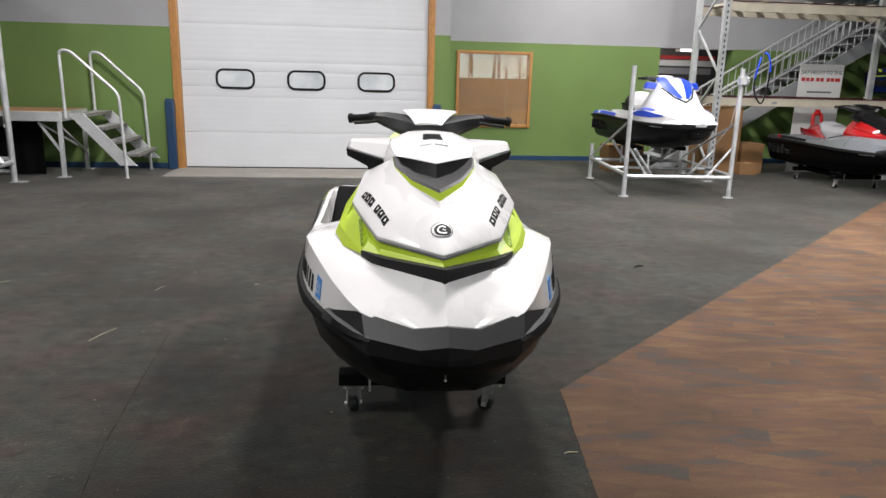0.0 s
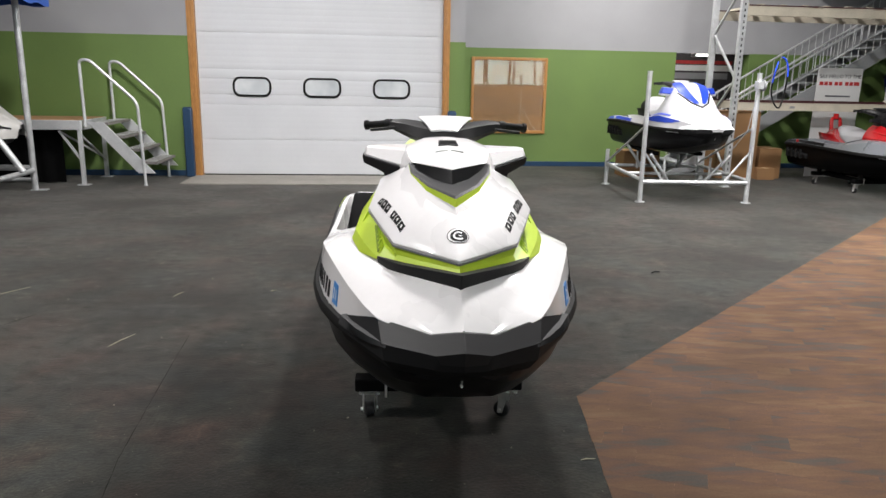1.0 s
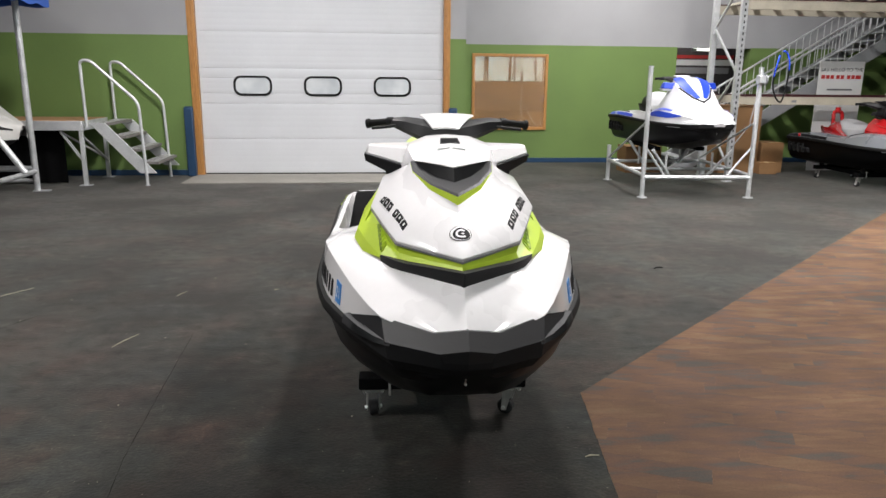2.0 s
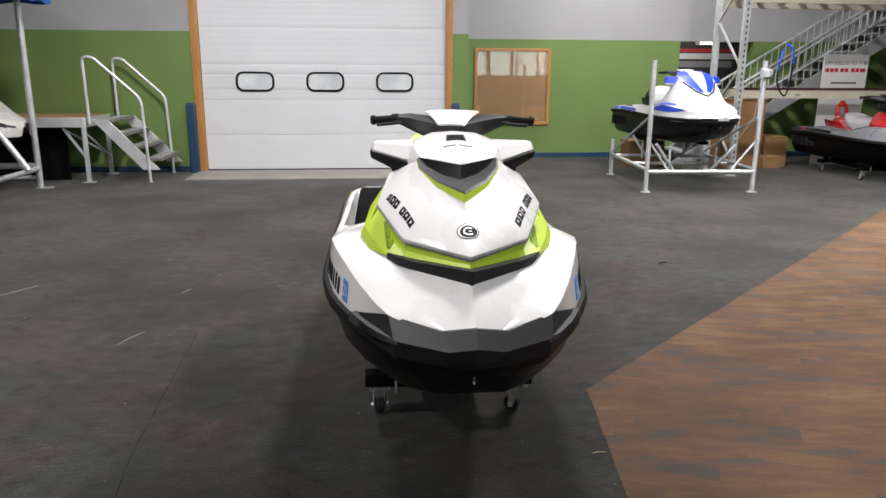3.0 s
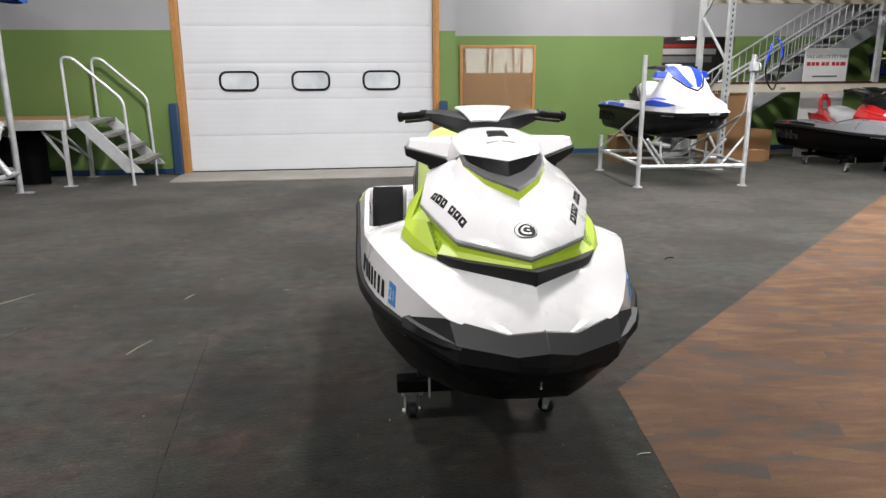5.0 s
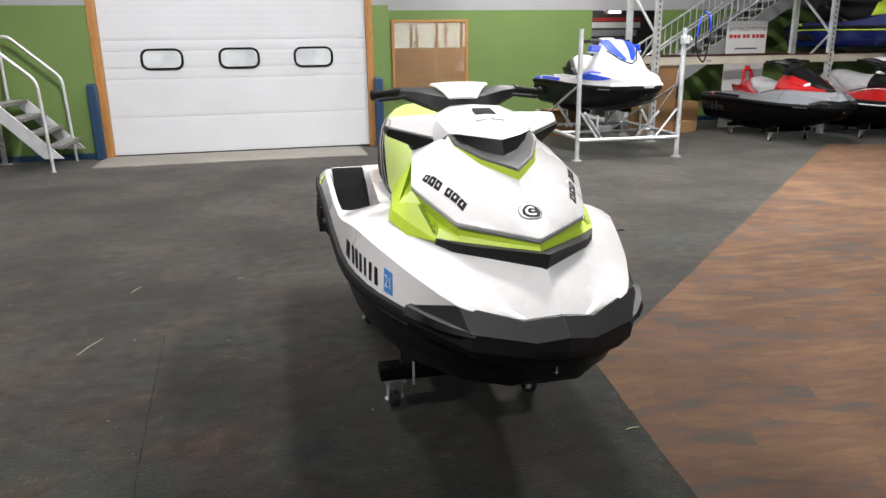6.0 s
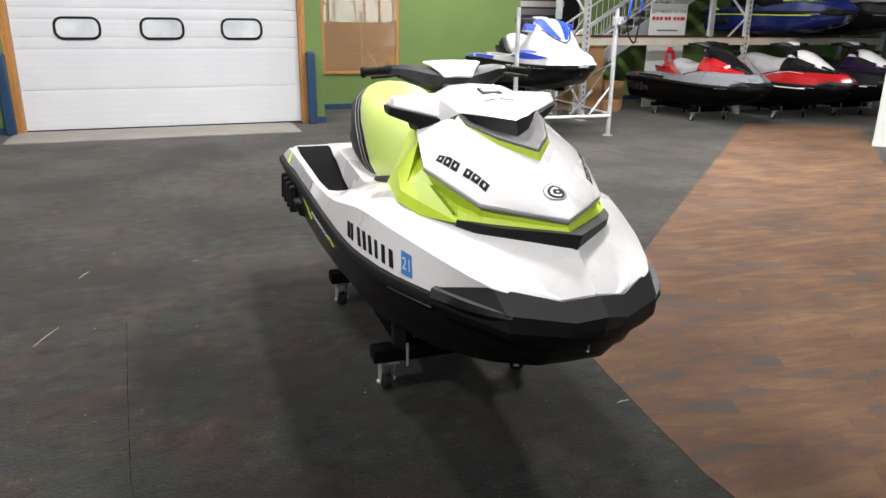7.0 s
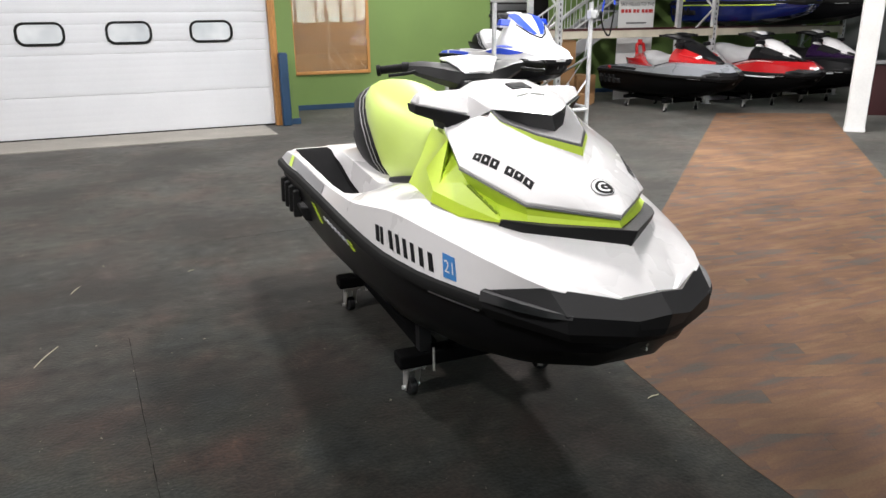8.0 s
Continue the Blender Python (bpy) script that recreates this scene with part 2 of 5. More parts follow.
WEST, EAST, SOUTH, GREEN_TOP = -11.0, 17.5, -9.0, 2.41


def slab(name, mat, *a, label="", category="", bevel=0.0):
    return tagged(part(name, boxed(*a), mat, bevel=bevel), label, category, kind="structure")


slab("floor", CARPET, WEST - 0.3, EAST + 0.3, SOUTH - 0.3, 21, -0.2, 0, label="dark charcoal carpet floor, worn and speckled with lint", category="floor")
slab("ceiling", CEILING, WEST - 0.3, EAST + 0.3, SOUTH - 0.3, 21, CEIL, CEIL + 0.2, label="high plain grey ceiling", category="ceiling")
for nm, xa, xb, ya, yb in (("wall_west", WEST - 0.3, WEST, SOUTH, 21), ("wall_east", EAST, EAST + 0.3, SOUTH, 21),
                           ("wall_south_1", WEST - 0.3, 1.4, SOUTH - 0.3, SOUTH), ("wall_south_2", 12.7, EAST + 0.3, SOUTH - 0.3, SOUTH), ("wall_far", WEST, EAST, 20.7, 21)):
    slab(nm, GREY, xa, xb, ya, yb, 0, CEIL, label="plain grey painted showroom wall", category="wall")


def painted_wall(name, x0, x1, y0, y1, z1=CEIL):
    """A wall with a green lower band and grey above, the paint laid on a plain core."""
    w = slab(name, GREY, x0, x1, y0, y1, 0, z1, label="showroom wall, green below and grey above", category="wall")
    part("green_band", boxed(x0 - 0.004, x1 + 0.004, y0 - 0.004, y1, 0, GREEN_TOP), GREEN, w, "matt green painted lower wall")
    return w


painted_wall("wall_north_1", WEST, DOOR_X0 - 0.13, WALL_Y, WALL_Y + 0.3)
painted_wall("wall_north_2", DOOR_X1 + 0.12, 1.87, WALL_Y, BACK_Y + 0.25)
painted_wall("wall_north_3", 1.87, 6.58, BACK_Y, BACK_Y + 0.25)
painted_wall("wall_north_5", 8.2, EAST, BACK_Y, BACK_Y + 0.25)
slab("wall_north_4", GREY, DOOR_X0 - 0.15, DOOR_X1 + 0.12, WALL_Y, WALL_Y + 0.3, 3.9, CEIL, label="grey wall over the overhead door", category="wall")
slab("wall_north_6", GREY, 6.58, 8.2, BACK_Y, BACK_Y + 0.25, 2.4, CEIL, label="grey wall over the passage", category="wall")
for i, (xa, xb, yy) in enumerate(((WEST, DOOR_X0 - 0.2, WALL_Y), (DOOR_X1 + 0.2, 1.90, WALL_Y), (1.90, 6.55, BACK_Y), (8.2, EAST, BACK_Y))):
    slab("baseboard", NAVYPAINT, xa, xb, yy - 0.025, yy - 0.005, 0, 0.10, label="dark navy baseboard along the wall", category="baseboard", bevel=0.004)
slab("trim", CONCRETE, -2.95, 1.28, 12.12, WALL_Y + 0.1, 0.0, 0.012, label="pale bare concrete strip before the overhead door", category="threshold")


# ---- overhead door ----
def round_rect(cx, cz, w, h, r, n=6):
    out = []
    for sx, sz, a0 in ((1, 1, 0), (-1, 1, 90), (-1, -1, 180), (1, -1, 270)):
        for i in range(n + 1):
            a = radians(a0 + 90 * i / n)
            out.append((cx + sx * (w / 2 - r) + r * math.cos(a), cz + sz * (h / 2 - r) + r * math.sin(a)))
    return out


def ring_xz(outer, inner, y0, y1):
    """A frame in the xz plane between two outlines with equal counts."""
    bm = bmesh.new()
    n = len(outer)
    vs = [[bm.verts.new((x, y, z)) for x, z in o] for o, y in ((outer, y0), (inner, y0), (inner, y1), (outer, y1))]
    for a in range(4):
        p, q = vs[a], vs[(a + 1) % 4]
        for i in range(n):
            bm.faces.new((p[i], p[(i + 1) % n], q[(i + 1) % n], q[i]))
    return bm


def disc_xz(outline, y):
    bm = bmesh.new()
    bm.faces.new([bm.verts.new((x, y, z)) for x, z in outline])
    return bm


def ribbed(bm, x0, x1, y, z0, z1, ribs):
    """A sheet-metal panel with shallow horizontal grooves, facing -y."""
    prof = []
    step = (z1 - z0) / ribs
    for i in range(ribs):
        a = z0 + i * step
        g = 0.0014 if i in (0,) else 0.0004
        h = 0.0014 if i == ribs - 1 else 0.0004
        prof += [(y + g, a + 0.002), (y, a + 0.008), (y, a + step - 0.008), (y + h, a + step - 0.002)]
    prof += [(y + 0.045, z1 - 0.002), (y + 0.045, z0 + 0.002)]
    vs = [[bm.verts.new((x, py, pz)) for py, pz in prof] for x in (x0, x1)]
    n = len(prof)
    for i in range(n):
        bm.faces.new((vs[0][i], vs[0][(i + 1) % n], vs[1][(i + 1) % n], vs[1][i]))
    bm.faces.new(vs[0])
    bm.faces.new(vs[1])
    return bm


door = thing("door_1", "closed white sectional overhead door with three oval windows", "overhead door", kind="structure")
DOOR_Y = 13.26
SEC = 0.615
WIN = [(-1.895, 1.571), (-0.671, 1.571), (0.560, 1.571)]
for k in range(6):
    z0 = 0.03 + k * SEC
    bm = bmesh.new()
    if k == 2:
        lo, hi = 1.571 - 0.135, 1.571 + 0.135
        ribbed(bm, DOOR_X0, DOOR_X1, DOOR_Y, z0, lo, 2)
        ribbed(bm, DOOR_X0, DOOR_X1, DOOR_Y, hi, z0 + SEC, 1)
        xs = [DOOR_X0] + [v for wx, _ in WIN for v in (wx - 0.29, wx + 0.29)] + [DOOR_X1]
        for a, b in zip(xs[::2], xs[1::2]):
            ribbed(bm, a, b, DOOR_Y, lo, hi, 3)
    else:
        ribbed(bm, DOOR_X0, DOOR_X1, DOOR_Y, z0, z0 + SEC, 6)
    part("panel", bm, DOORWHITE, door)
part("bottom_seal", boxed(DOOR_X0, DOOR_X1, DOOR_Y + 0.005, DOOR_Y + 0.04, 0.012, 0.034), RUBBER, door, "black rubber bottom seal")
PANE = bpy.data.materials.new("frosted_daylight_pane")
pn, pl, pp = links(PANE)
nz = pn.new("ShaderNodeTexNoise")
nz.inputs["Scale"].default_value, nz.inputs["Detail"].default_value = 3.0, 2
pr = pn.new("ShaderNodeMix")
pr.data_type = "RGBA"
pr.inputs[6].default_value, pr.inputs[7].default_value = (0.36, 0.40, 0.44, 1), (1, 1, 1, 1)
ptc = pn.new("ShaderNodeTexCoord")
pl.new(ptc.outputs["Object"], nz.inputs["Vector"])
pl.new(nz.outputs[0], pr.inputs[0])
pl.new(pr.outputs[2], pp.inputs["Emission Color"])
pp.inputs["Emission Strength"].default_value = 1.0
pp.inputs["Base Color"].default_value = (0.1, 0.1, 0.1, 1)
pp.inputs["Roughness"].default_value = 0.1
for wx, wz in WIN:
    wf = part("window_frame", ring_xz(round_rect(wx, wz, 0.67, 0.345, 0.135), round_rect(wx, wz, 0.595, 0.27, 0.10), DOOR_Y - 0.022, DOOR_Y + 0.03), RUBBER, door, "black rounded window gasket", bevel=0.006)
    part("pane", disc_xz(round_rect(wx, wz, 0.60, 0.275, 0.10), DOOR_Y + 0.012), PANE, wf, "milky pane bright with daylight")
# pine posts and header round the door opening
for x0, x1, nm in ((DOOR_X0 - 0.135, DOOR_X0 - 0.005, "trim"), (DOOR_X1 + 0.005, DOOR_X1 + 0.12, "trim")):
    slab(nm, TIMBER, x0, x1, WALL_Y - 0.03, WALL_Y + 0.2, 0, 3.85, label="varnished pine door casing", category="door casing", bevel=0.006)
slab("trim", TIMBERX, DOOR_X0 - 0.135, DOOR_X1 + 0.12, WALL_Y - 0.03, WALL_Y + 0.2, 3.72, 3.9, label="varnished pine header over the door", category="door casing")
for sx, xx in ((1, DOOR_X0 - 0.05), (-1, DOOR_X1 + 0.055)):
    g = slab("trim", TIMBER, xx - 0.016, xx + 0.016, WALL_Y - 0.046, WALL_Y - 0.03, 0.0, 3.7, label="narrow pine stop strip on the casing", category="door stop", bevel=0.004)


def bollard(x, y):
    b = thing("bollard", "navy painted steel bollard guarding the door jamb", "bollard", pose(x, y, 0), "door bollards")
    part("post", hexa(bmesh.new(), [(-.075, -.06, 0), (.075, -.06, 0), (.075, .06, 0), (-.075, .06, 0), (-.075, -.06, 1.2), (.075, -.06, 1.2), (.075, .06, 1.2), (-.075, .06, 1.2)]), NAVYPAINT, b, bevel=0.02)
    part("cap", boxed(-.06, .06, -.045, .045, 1.2, 1.212), NAVYPAINT, b, bevel=0.004)


bollard(-2.985, 13.08)
bollard(1.64, 13.08)

# ---- interior window ----
win = thing("window_1", "pine-framed interior window with a brown board behind the glass", "window", kind="structure")
X0, X1, Z0, Z1, FY = 2.245, 3.835, 0.685, 2.23, BACK_Y - 0.004
part("window_frame", boxed(X0, X0 + .062, FY - .03, FY, Z0, Z1), TIMBER, win, bevel=0.008)
part("window_frame", boxed(X1 - .062, X1, FY - .03, FY, Z0, Z1), TIMBER, win, bevel=0.008)
part("window_frame", boxed(X0 + .062, X1 - .062, FY - .03, FY, Z1 - .062, Z1), TIMBERX, win, bevel=0.008)
part("window_sill", boxed(X0 + .062, X1 - .062, FY - .035, FY, Z0, Z0 + .066), TIMBERX, win, bevel=0.008)
part("backing_board", boxed(X0 + .058, X1 - .058, FY - .006, FY - .001, Z0 + .058, Z1 - .058), material("brown_backing_board", (0.13, 0.064, 0.016), 0.6, grain=0.1, scale=12, stretch=(0.6, 4, 4), stain=0.2), win)
GLASS = bpy.data.materials.new("window_glass")
gp = links(GLASS)[2]
gp.inputs["Transmission Weight"].default_value = 1.0
gp.inputs["Roughness"].default_value = 0.015
gp.inputs["IOR"].default_value = 1.65
gp.inputs["Base Color"].default_value = (0.95, 0.96, 0.95, 1)
pane = part("pane", boxed(X0 + .058, X1 - .058, FY - .018, FY - .013, Z0 + .058, Z1 - .058), GLASS, win, "clear glass pane reflecting the showroom")
pane.visible_shadow = False
# tall shop windows behind the walk, bare trees and a grey winter sky beyond them
slab("wall_south_3", GREY, 1.4, 12.7, SOUTH - 0.3, SOUTH, 0, 1.6, label="grey wall under the shop windows", category="wall")
slab("wall_south_4", GREY, 1.4, 12.7, SOUTH - 0.3, SOUTH, 4.2, CEIL, label="grey wall over the shop windows", category="wall")
shop = thing("window_2", "tall shop windows with grey winter daylight", "window", kind="structure")
for i in range(8):
    part("mullion", boxed(1.4 + i * 1.6, 1.5 + i * 1.6, SOUTH - .2, SOUTH - .05, 1.6, 4.2), GALV, shop)
slab("backdrop", glow("overcast_daylight", (0.72, 0.94, 0.93), 4.0), -8, 22, SOUTH - 6.1, SOUTH - 6, -.2, 9, label="plain overcast winter sky", category="sky")
slab("ground_outside", CONCRETE, -8, 22, SOUTH - 6, SOUTH - .3, -.2, -.02, label="bare grey ground outside the shop", category="ground")
BARK = material("dark_tree_bark", (0.05, 0.04, 0.033), 0.9, grain=0.3, scale=20)
for x, y, r in ((2.2, 2.4, .07), (3.5, 3.6, .10), (4.6, 2.0, .06), (5.5, 4.2, .11), (6.9, 2.8, .08), (8.2, 3.8, .10), (9.6, 2.3, .07), (11.2, 3.4, .09)):
    tree = thing("tree", "bare dark winter tree outside the window", "tree", pose(x, SOUTH - y, -.02), "bare trees")
    lean = .12 * math.sin(7 * x)
    part("trunk", tubed([(0, 0, 0), (lean, 0, 2.2), (lean * 1.6, .1, 4.4), (lean * 1.2, .1, 6.5)], [r, r * .8, r * .5, r * .2], 8), BARK, tree)
    for k in range(5):
        z, d = 1.6 + .8 * k, (-1) ** k
        part("limb", tubed([(lean * .8, 0, z), (lean + d * .45, .1, z + .6), (lean + d * .7, .15, z + 1.3)], [r * .4, r * .25, r * .08], 6), BARK, tree)

# ---- column ----
col = thing("column", "square white painted steel column with a plain foot", "column", pose(9.365, 8.245, 0, 0, 0, -50))
part("shaft", boxed(-.137, .137, -.137, .137, 0, CEIL), COLUMN, col, bevel=0.01)
part("foot", boxed(-.143, .143, -.143, .143, 0.0, .05), COLUMN, col, bevel=.004)


# ---- watercraft ----
RUBV = table((-.05, .05), (0, .14), (.05, .205), (.14, .278), (.22, .338), (.33, .410), (.4, .44), (.5, .48), (.6, .516), (.75, .55), (.9, .575), (1.1, .59), (1.5, .60), (2.2, .607), (2.7, .62), (3.1, .605))
RUBW = table((-.05, .80), (.05, .81), (.14, .825), (.3, .845), (.8, .848), (1.06, .85), (1.4, .855), (1.9, .866), (2.5, .876), (3.1, .858))
CHV = table((-.05, .03), (.1, .15), (.3, .27), (.6, .38), (1, .45), (2, .5), (3.1, .5))
CHW = table((-.05, .74), (.1, .66), (.3, .6), (.6, .55), (1, .5), (2, .47), (3.1, .47))
KEEL = table((-.05, .785), (0, .735), (.1, .638), (.26, .578), (.47, .508), (.8, .44), (1.3, .385), (3.1, .34))
CRV = table((-.035, .06), (.05, .20), (.109, .286), (.2, .336), (.37, .405), (.55, .462), (.75, .522), (.864, .55), (1.05, .562), (1.37, .577), (1.83, .58), (2.6, .578), (3.1, .56))
CRW = table((-.035, .900), (.05, .912), (.109, .930), (.2, .946), (.37, .972), (.55, .994), (.75, 1.016), (.864, 1.027), (1.05, .998), (1.37, .945), (1.83, .925), (2.3, .935), (2.7, .94), (3.1, .90))
INV = table((-.035, 0), (.105, 0), (.289, .213), (.461, .286), (.92, .405), (1.15, .385), (1.3, .362), (1.5, .362), (1.7, .360), (2.0, .345), (2.4, .325), (3.1, .29))
INW = table((-.035, .934), (.105, 1.039), (.289, 1.047), (.35, 1.045), (.461, 1.05), (.92, 1.064), (1.15, 1.05), (1.3, 1.03), (1.5, .985), (1.7, .945), (2.6, .955), (2.85, .94), (3.1, .92))
FLOOR = table((1.42, .93), (1.56, .868), (1.75, .80), (2.0, .785), (2.3, .81), (2.6, .865), (2.75, .90), (2.85, .925), (3.1, .915))


def deck_row(u):
    """The deck's section at u: rub line, crease, flank, the step of the raised centre panel, and the inner edge."""
    r, s, d = (RUBV(u), u, RUBW(u)), (CRV(u), u, CRW(u)), (INV(u), u, INW(u))
    if u < .289:
        p = (min(.113 + (u + .014) * .337, s[0] * .62), u, .914 + (u + .014) * .469)
    else:
        p = (d[0] + .012, u, d[2] - .003)
    lip = .011 if u < .3 else .011 * max(.15, 1 - (u - .3) / .3)
    o = (p[0] + .016, u, p[2] - lip)
    q = mix(s, o, .5)
    front = [r, s, (q[0], u, q[2] + .007), o, p, d, (max(0, d[0] - .04), u, d[2] - .1 * min(.04, d[0])), (0, u, d[2] - .1 * min(.04, d[0]))]
    if u <= 1.42:
        return front
    f = FLOOR(u)
    g = min(1.0, (u - 1.42) / .17)
    back = [r, s, (s[0] - .026, u, s[2] + .003), (s[0] - .045, u, mix((s[2],), (f,), .85)[0]), (s[0] - .058, u, f), (d[0] + .02, u, f), (d[0] - .01, u, d[2]), (0, u, d[2])]
    return [mix(a, b, g) for a, b in zip(front, back)]


def side_point(u, f, lift=0.0):
    a, b = deck_row(u)[:2]
    p = Vector(mix(a, b, f))
    a2 = deck_row(u + .02)[0]
    n = (Vector(a2) - Vector(a)).cross(Vector(b) - Vector(a)).normalized()
    if n.x < 0:
        n = -n
    return p + n * lift


from mathutils.bvhtree import BVHTree

HE = [(0, .168, 1.12), (.12, .268, 1.131), (.237, .372, 1.142), (.292, .535, 1.18), (.342, .696, 1.217), (.296, .939, 1.307), (.22, 1.2, 1.33)]


def faceted_hood(w, c):
    """The wide faceted hood with its panel, chevron, vent, pod and mirrors."""
    # hood: centre line, raised panel edge, its foot, flank, rim
    C = [(0, .168, 1.12), (0, .205, 1.147), (0, .278, 1.190), (0, .38, 1.25), (0, .50, 1.302), (0, .70, 1.318), (0, 1.2, 1.37)]
    Mi = [(0, .168, 1.12), (.040, .224, 1.149), (.055, .30, 1.190), (.085, .42, 1.250), (.125, .58, 1.316), (.19, .80, 1.374), (.2, 1.2, 1.36)]
    Mo = [(0, .168, 1.12), (.056, .231, 1.147), (.077, .312, 1.184), (.110, .43, 1.240), (.152, .595, 1.302), (.212, .82, 1.356), (.205, 1.2, 1.355)]
    M2 = [(0, .168, 1.12), (.09, .252, 1.142), (.165, .335, 1.171), (.222, .46, 1.216), (.264, .62, 1.262), (.264, .86, 1.324), (.215, 1.2, 1.345)]
    sk = [(x * .99, y + .006, z - .010) for x, y, z in HE]
    rows = [list(r) for r in zip(C, Mi, Mo, M2, HE, sk)]
    bm = grid(bmesh.new(), rows, mirror=True)
    bmesh.ops.triangulate(bm, faces=bm.faces[:])
    part("hood", bm, c["hood"], w, "glossy front hood panel", bevel=.003, angle=38)
    part("hood_trim", grid(bmesh.new(), [[(x * .992, y + .005, z - .009) for x, y, z in HE[:5]], [(x * .99, y + .008, z - .016) for x, y, z in HE[:5]]], mirror=True, thick=.003), GREYPANEL, w, "thin grey trim under the hood edge")
    # coloured band and duct under the hood, and the outer panel with its pointed foot
    up = [(x * .985, y + .012, z - .016) for x, y, z in HE]
    rec = [(0, .174, 1.090), (.116, .272, 1.092), (.225, .383, 1.094), (.268, .54, 1.104), (.300, .70, 1.140), (.276, .93, 1.25), (.24, 1.18, 1.25)]
    rid = [(0, .158, 1.074), (.122, .258, 1.074), (.232, .368, 1.074), (.297, .441, 1.073), (.318, .718, 1.146), (.372, .815, 1.130), (.300, .90, 1.285)]
    lo = [(.297, .440, 1.060), (.375, .626, 1.045), (.418, .80, 1.065), (.392, .98, 1.055), (.33, 1.30, 1.03)]
    rim = [(.297, .441, 1.073), (.318, .718, 1.146), (.372, .815, 1.130), (.300, .90, 1.285), (.225, 1.27, 1.28)]
    swell = [(.297, .4405, 1.066), (.362, .64, 1.088), (.402, .81, 1.105), (.378, .945, 1.165), (.272, 1.29, 1.15)]
    for s in (-1, 1):
        part("side_panel", grid(bmesh.new(), [[(s * x, y, z) for x, y, z in r] for r in (rim, swell, lo)]), c["accent"], w, "bright glossy panel wrapped round the hood's foot", angle=20)
    part("side_recess", grid(bmesh.new(), [up, rec, rid], mirror=True), c["accent"], w, "bright recessed duct under the hood edge", angle=20)
    for s in (-1, 1):
        for k in range(7):
            t = k / 7
            p, q = mix(rec[3], rec[4], t), mix(rid[3], rid[4], t)
            a, b = mix(p, q, .25), mix(p, q, .8)
            part("duct_mesh", tubed([(s * a[0], a[1], a[2] + .003), (s * b[0], b[1], b[2] + .003)], .003, 5), LIME if c["accent"] is LIME else PLASTIC, w)
        # dark slot along the ridge of the outer panel
        a, b = (.300, .475, 1.084), (.317, .690, 1.141)
        part("duct_slot", hexa(bmesh.new(), [(s * (p[0] - dx), p[1], p[2] + dz) for dz in (-.012, .0035) for p, dx in ((a, .010), (b, .016), (b, .002), (a, .001))]), SHADELIME if c["accent"] is LIME else PLASTIC, w, "moulded slot of the side duct")
    # black chevron trim
    lo2 = [(0, .105, 1.036), (.215, .289, 1.050), (.258, .350, 1.056), (.298, .442, 1.060)]
    led = [(0, .077, 1.094), (.205, .262, 1.085), (.250, .331, 1.081), (.298, .440, 1.073)]
    top = [(0, .164, 1.080), (.19, .322, 1.077), (.244, .382, 1.075), (.296, .446, 1.073)]
    base = [(x, y + .02, z - .02) for x, y, z in lo2]
    part("chevron_trim", grid(bmesh.new(), [base, lo2, led, top], mirror=True), PLASTIC, w, "black chevron-shaped nose trim", bevel=.003, angle=20)
    # instrument pod with the recessed vent
    R = [[(0, .626, 1.389), (.09, .70, 1.398), (.163, .795, 1.40), (.20, .86, 1.362), (.205, .87, 1.32)],
         [(0, .70, 1.422), (.095, .76, 1.424), (.175, .84, 1.415), (.214, .91, 1.365), (.22, .92, 1.32)],
         [(0, .85, 1.464), (.1, .87, 1.459), (.185, .91, 1.437), (.218, .96, 1.37), (.225, .97, 1.32)],
         [(0, 1.02, 1.490), (.1, 1.02, 1.483), (.18, 1.03, 1.452), (.215, 1.05, 1.37), (.22, 1.05, 1.32)],
         [(0, 1.13, 1.484), (.095, 1.13, 1.477), (.165, 1.13, 1.442), (.20, 1.14, 1.36), (.21, 1.14, 1.32)],
         [(0, 1.20, 1.43), (.09, 1.20, 1.425), (.15, 1.20, 1.40), (.19, 1.2, 1.34), (.2, 1.2, 1.3)]]
    pod = part("instrument_pod", grid(bmesh.new(), R, mirror=True), c.get("pod", c["hood"]), w, "glossy instrument pod", bevel=.006, angle=24)
    V0 = [(0, .408, 1.272), (.104, .545, 1.312), (.167, .713, 1.360), (.175, .784, 1.391)]
    V1 = [(0, .417, 1.302), (.10, .552, 1.329), (.166, .715, 1.362), (.174, .785, 1.392)]
    V2 = [(0, .430, 1.313), (.095, .562, 1.338), (.158, .72, 1.368), (.168, .79, 1.397)]
    V3 = [(0, .600, 1.332), (.072, .665, 1.346), (.128, .748, 1.370), (.150, .785, 1.392)]
    V4 = [(0, .625, 1.386), (.09, .70, 1.394), (.14, .765, 1.396), (.160, .793, 1.398)]
    V9 = [(0, .345, 1.226), (.142, .470, 1.243), (.218, .645, 1.286), (.232, .77, 1.312)]
    part("pod_skirt", grid(bmesh.new(), [V0, V9], mirror=True), c["hood"], w, "glossy skirt blending the pod into the hood", angle=40)
    part("vent_lip", grid(bmesh.new(), [V1, V2, V3], mirror=True), c["vent"], w, "dark grey vent lip", bevel=.003, angle=18)
    part("vent_recess", grid(bmesh.new(), [V3, V4], mirror=True), CHARCOAL, w, "black recessed vent under the pod brow")
    part("vent_chin", grid(bmesh.new(), [V1, V0], mirror=True), c["accent"], w, "bright chin strip under the vent")
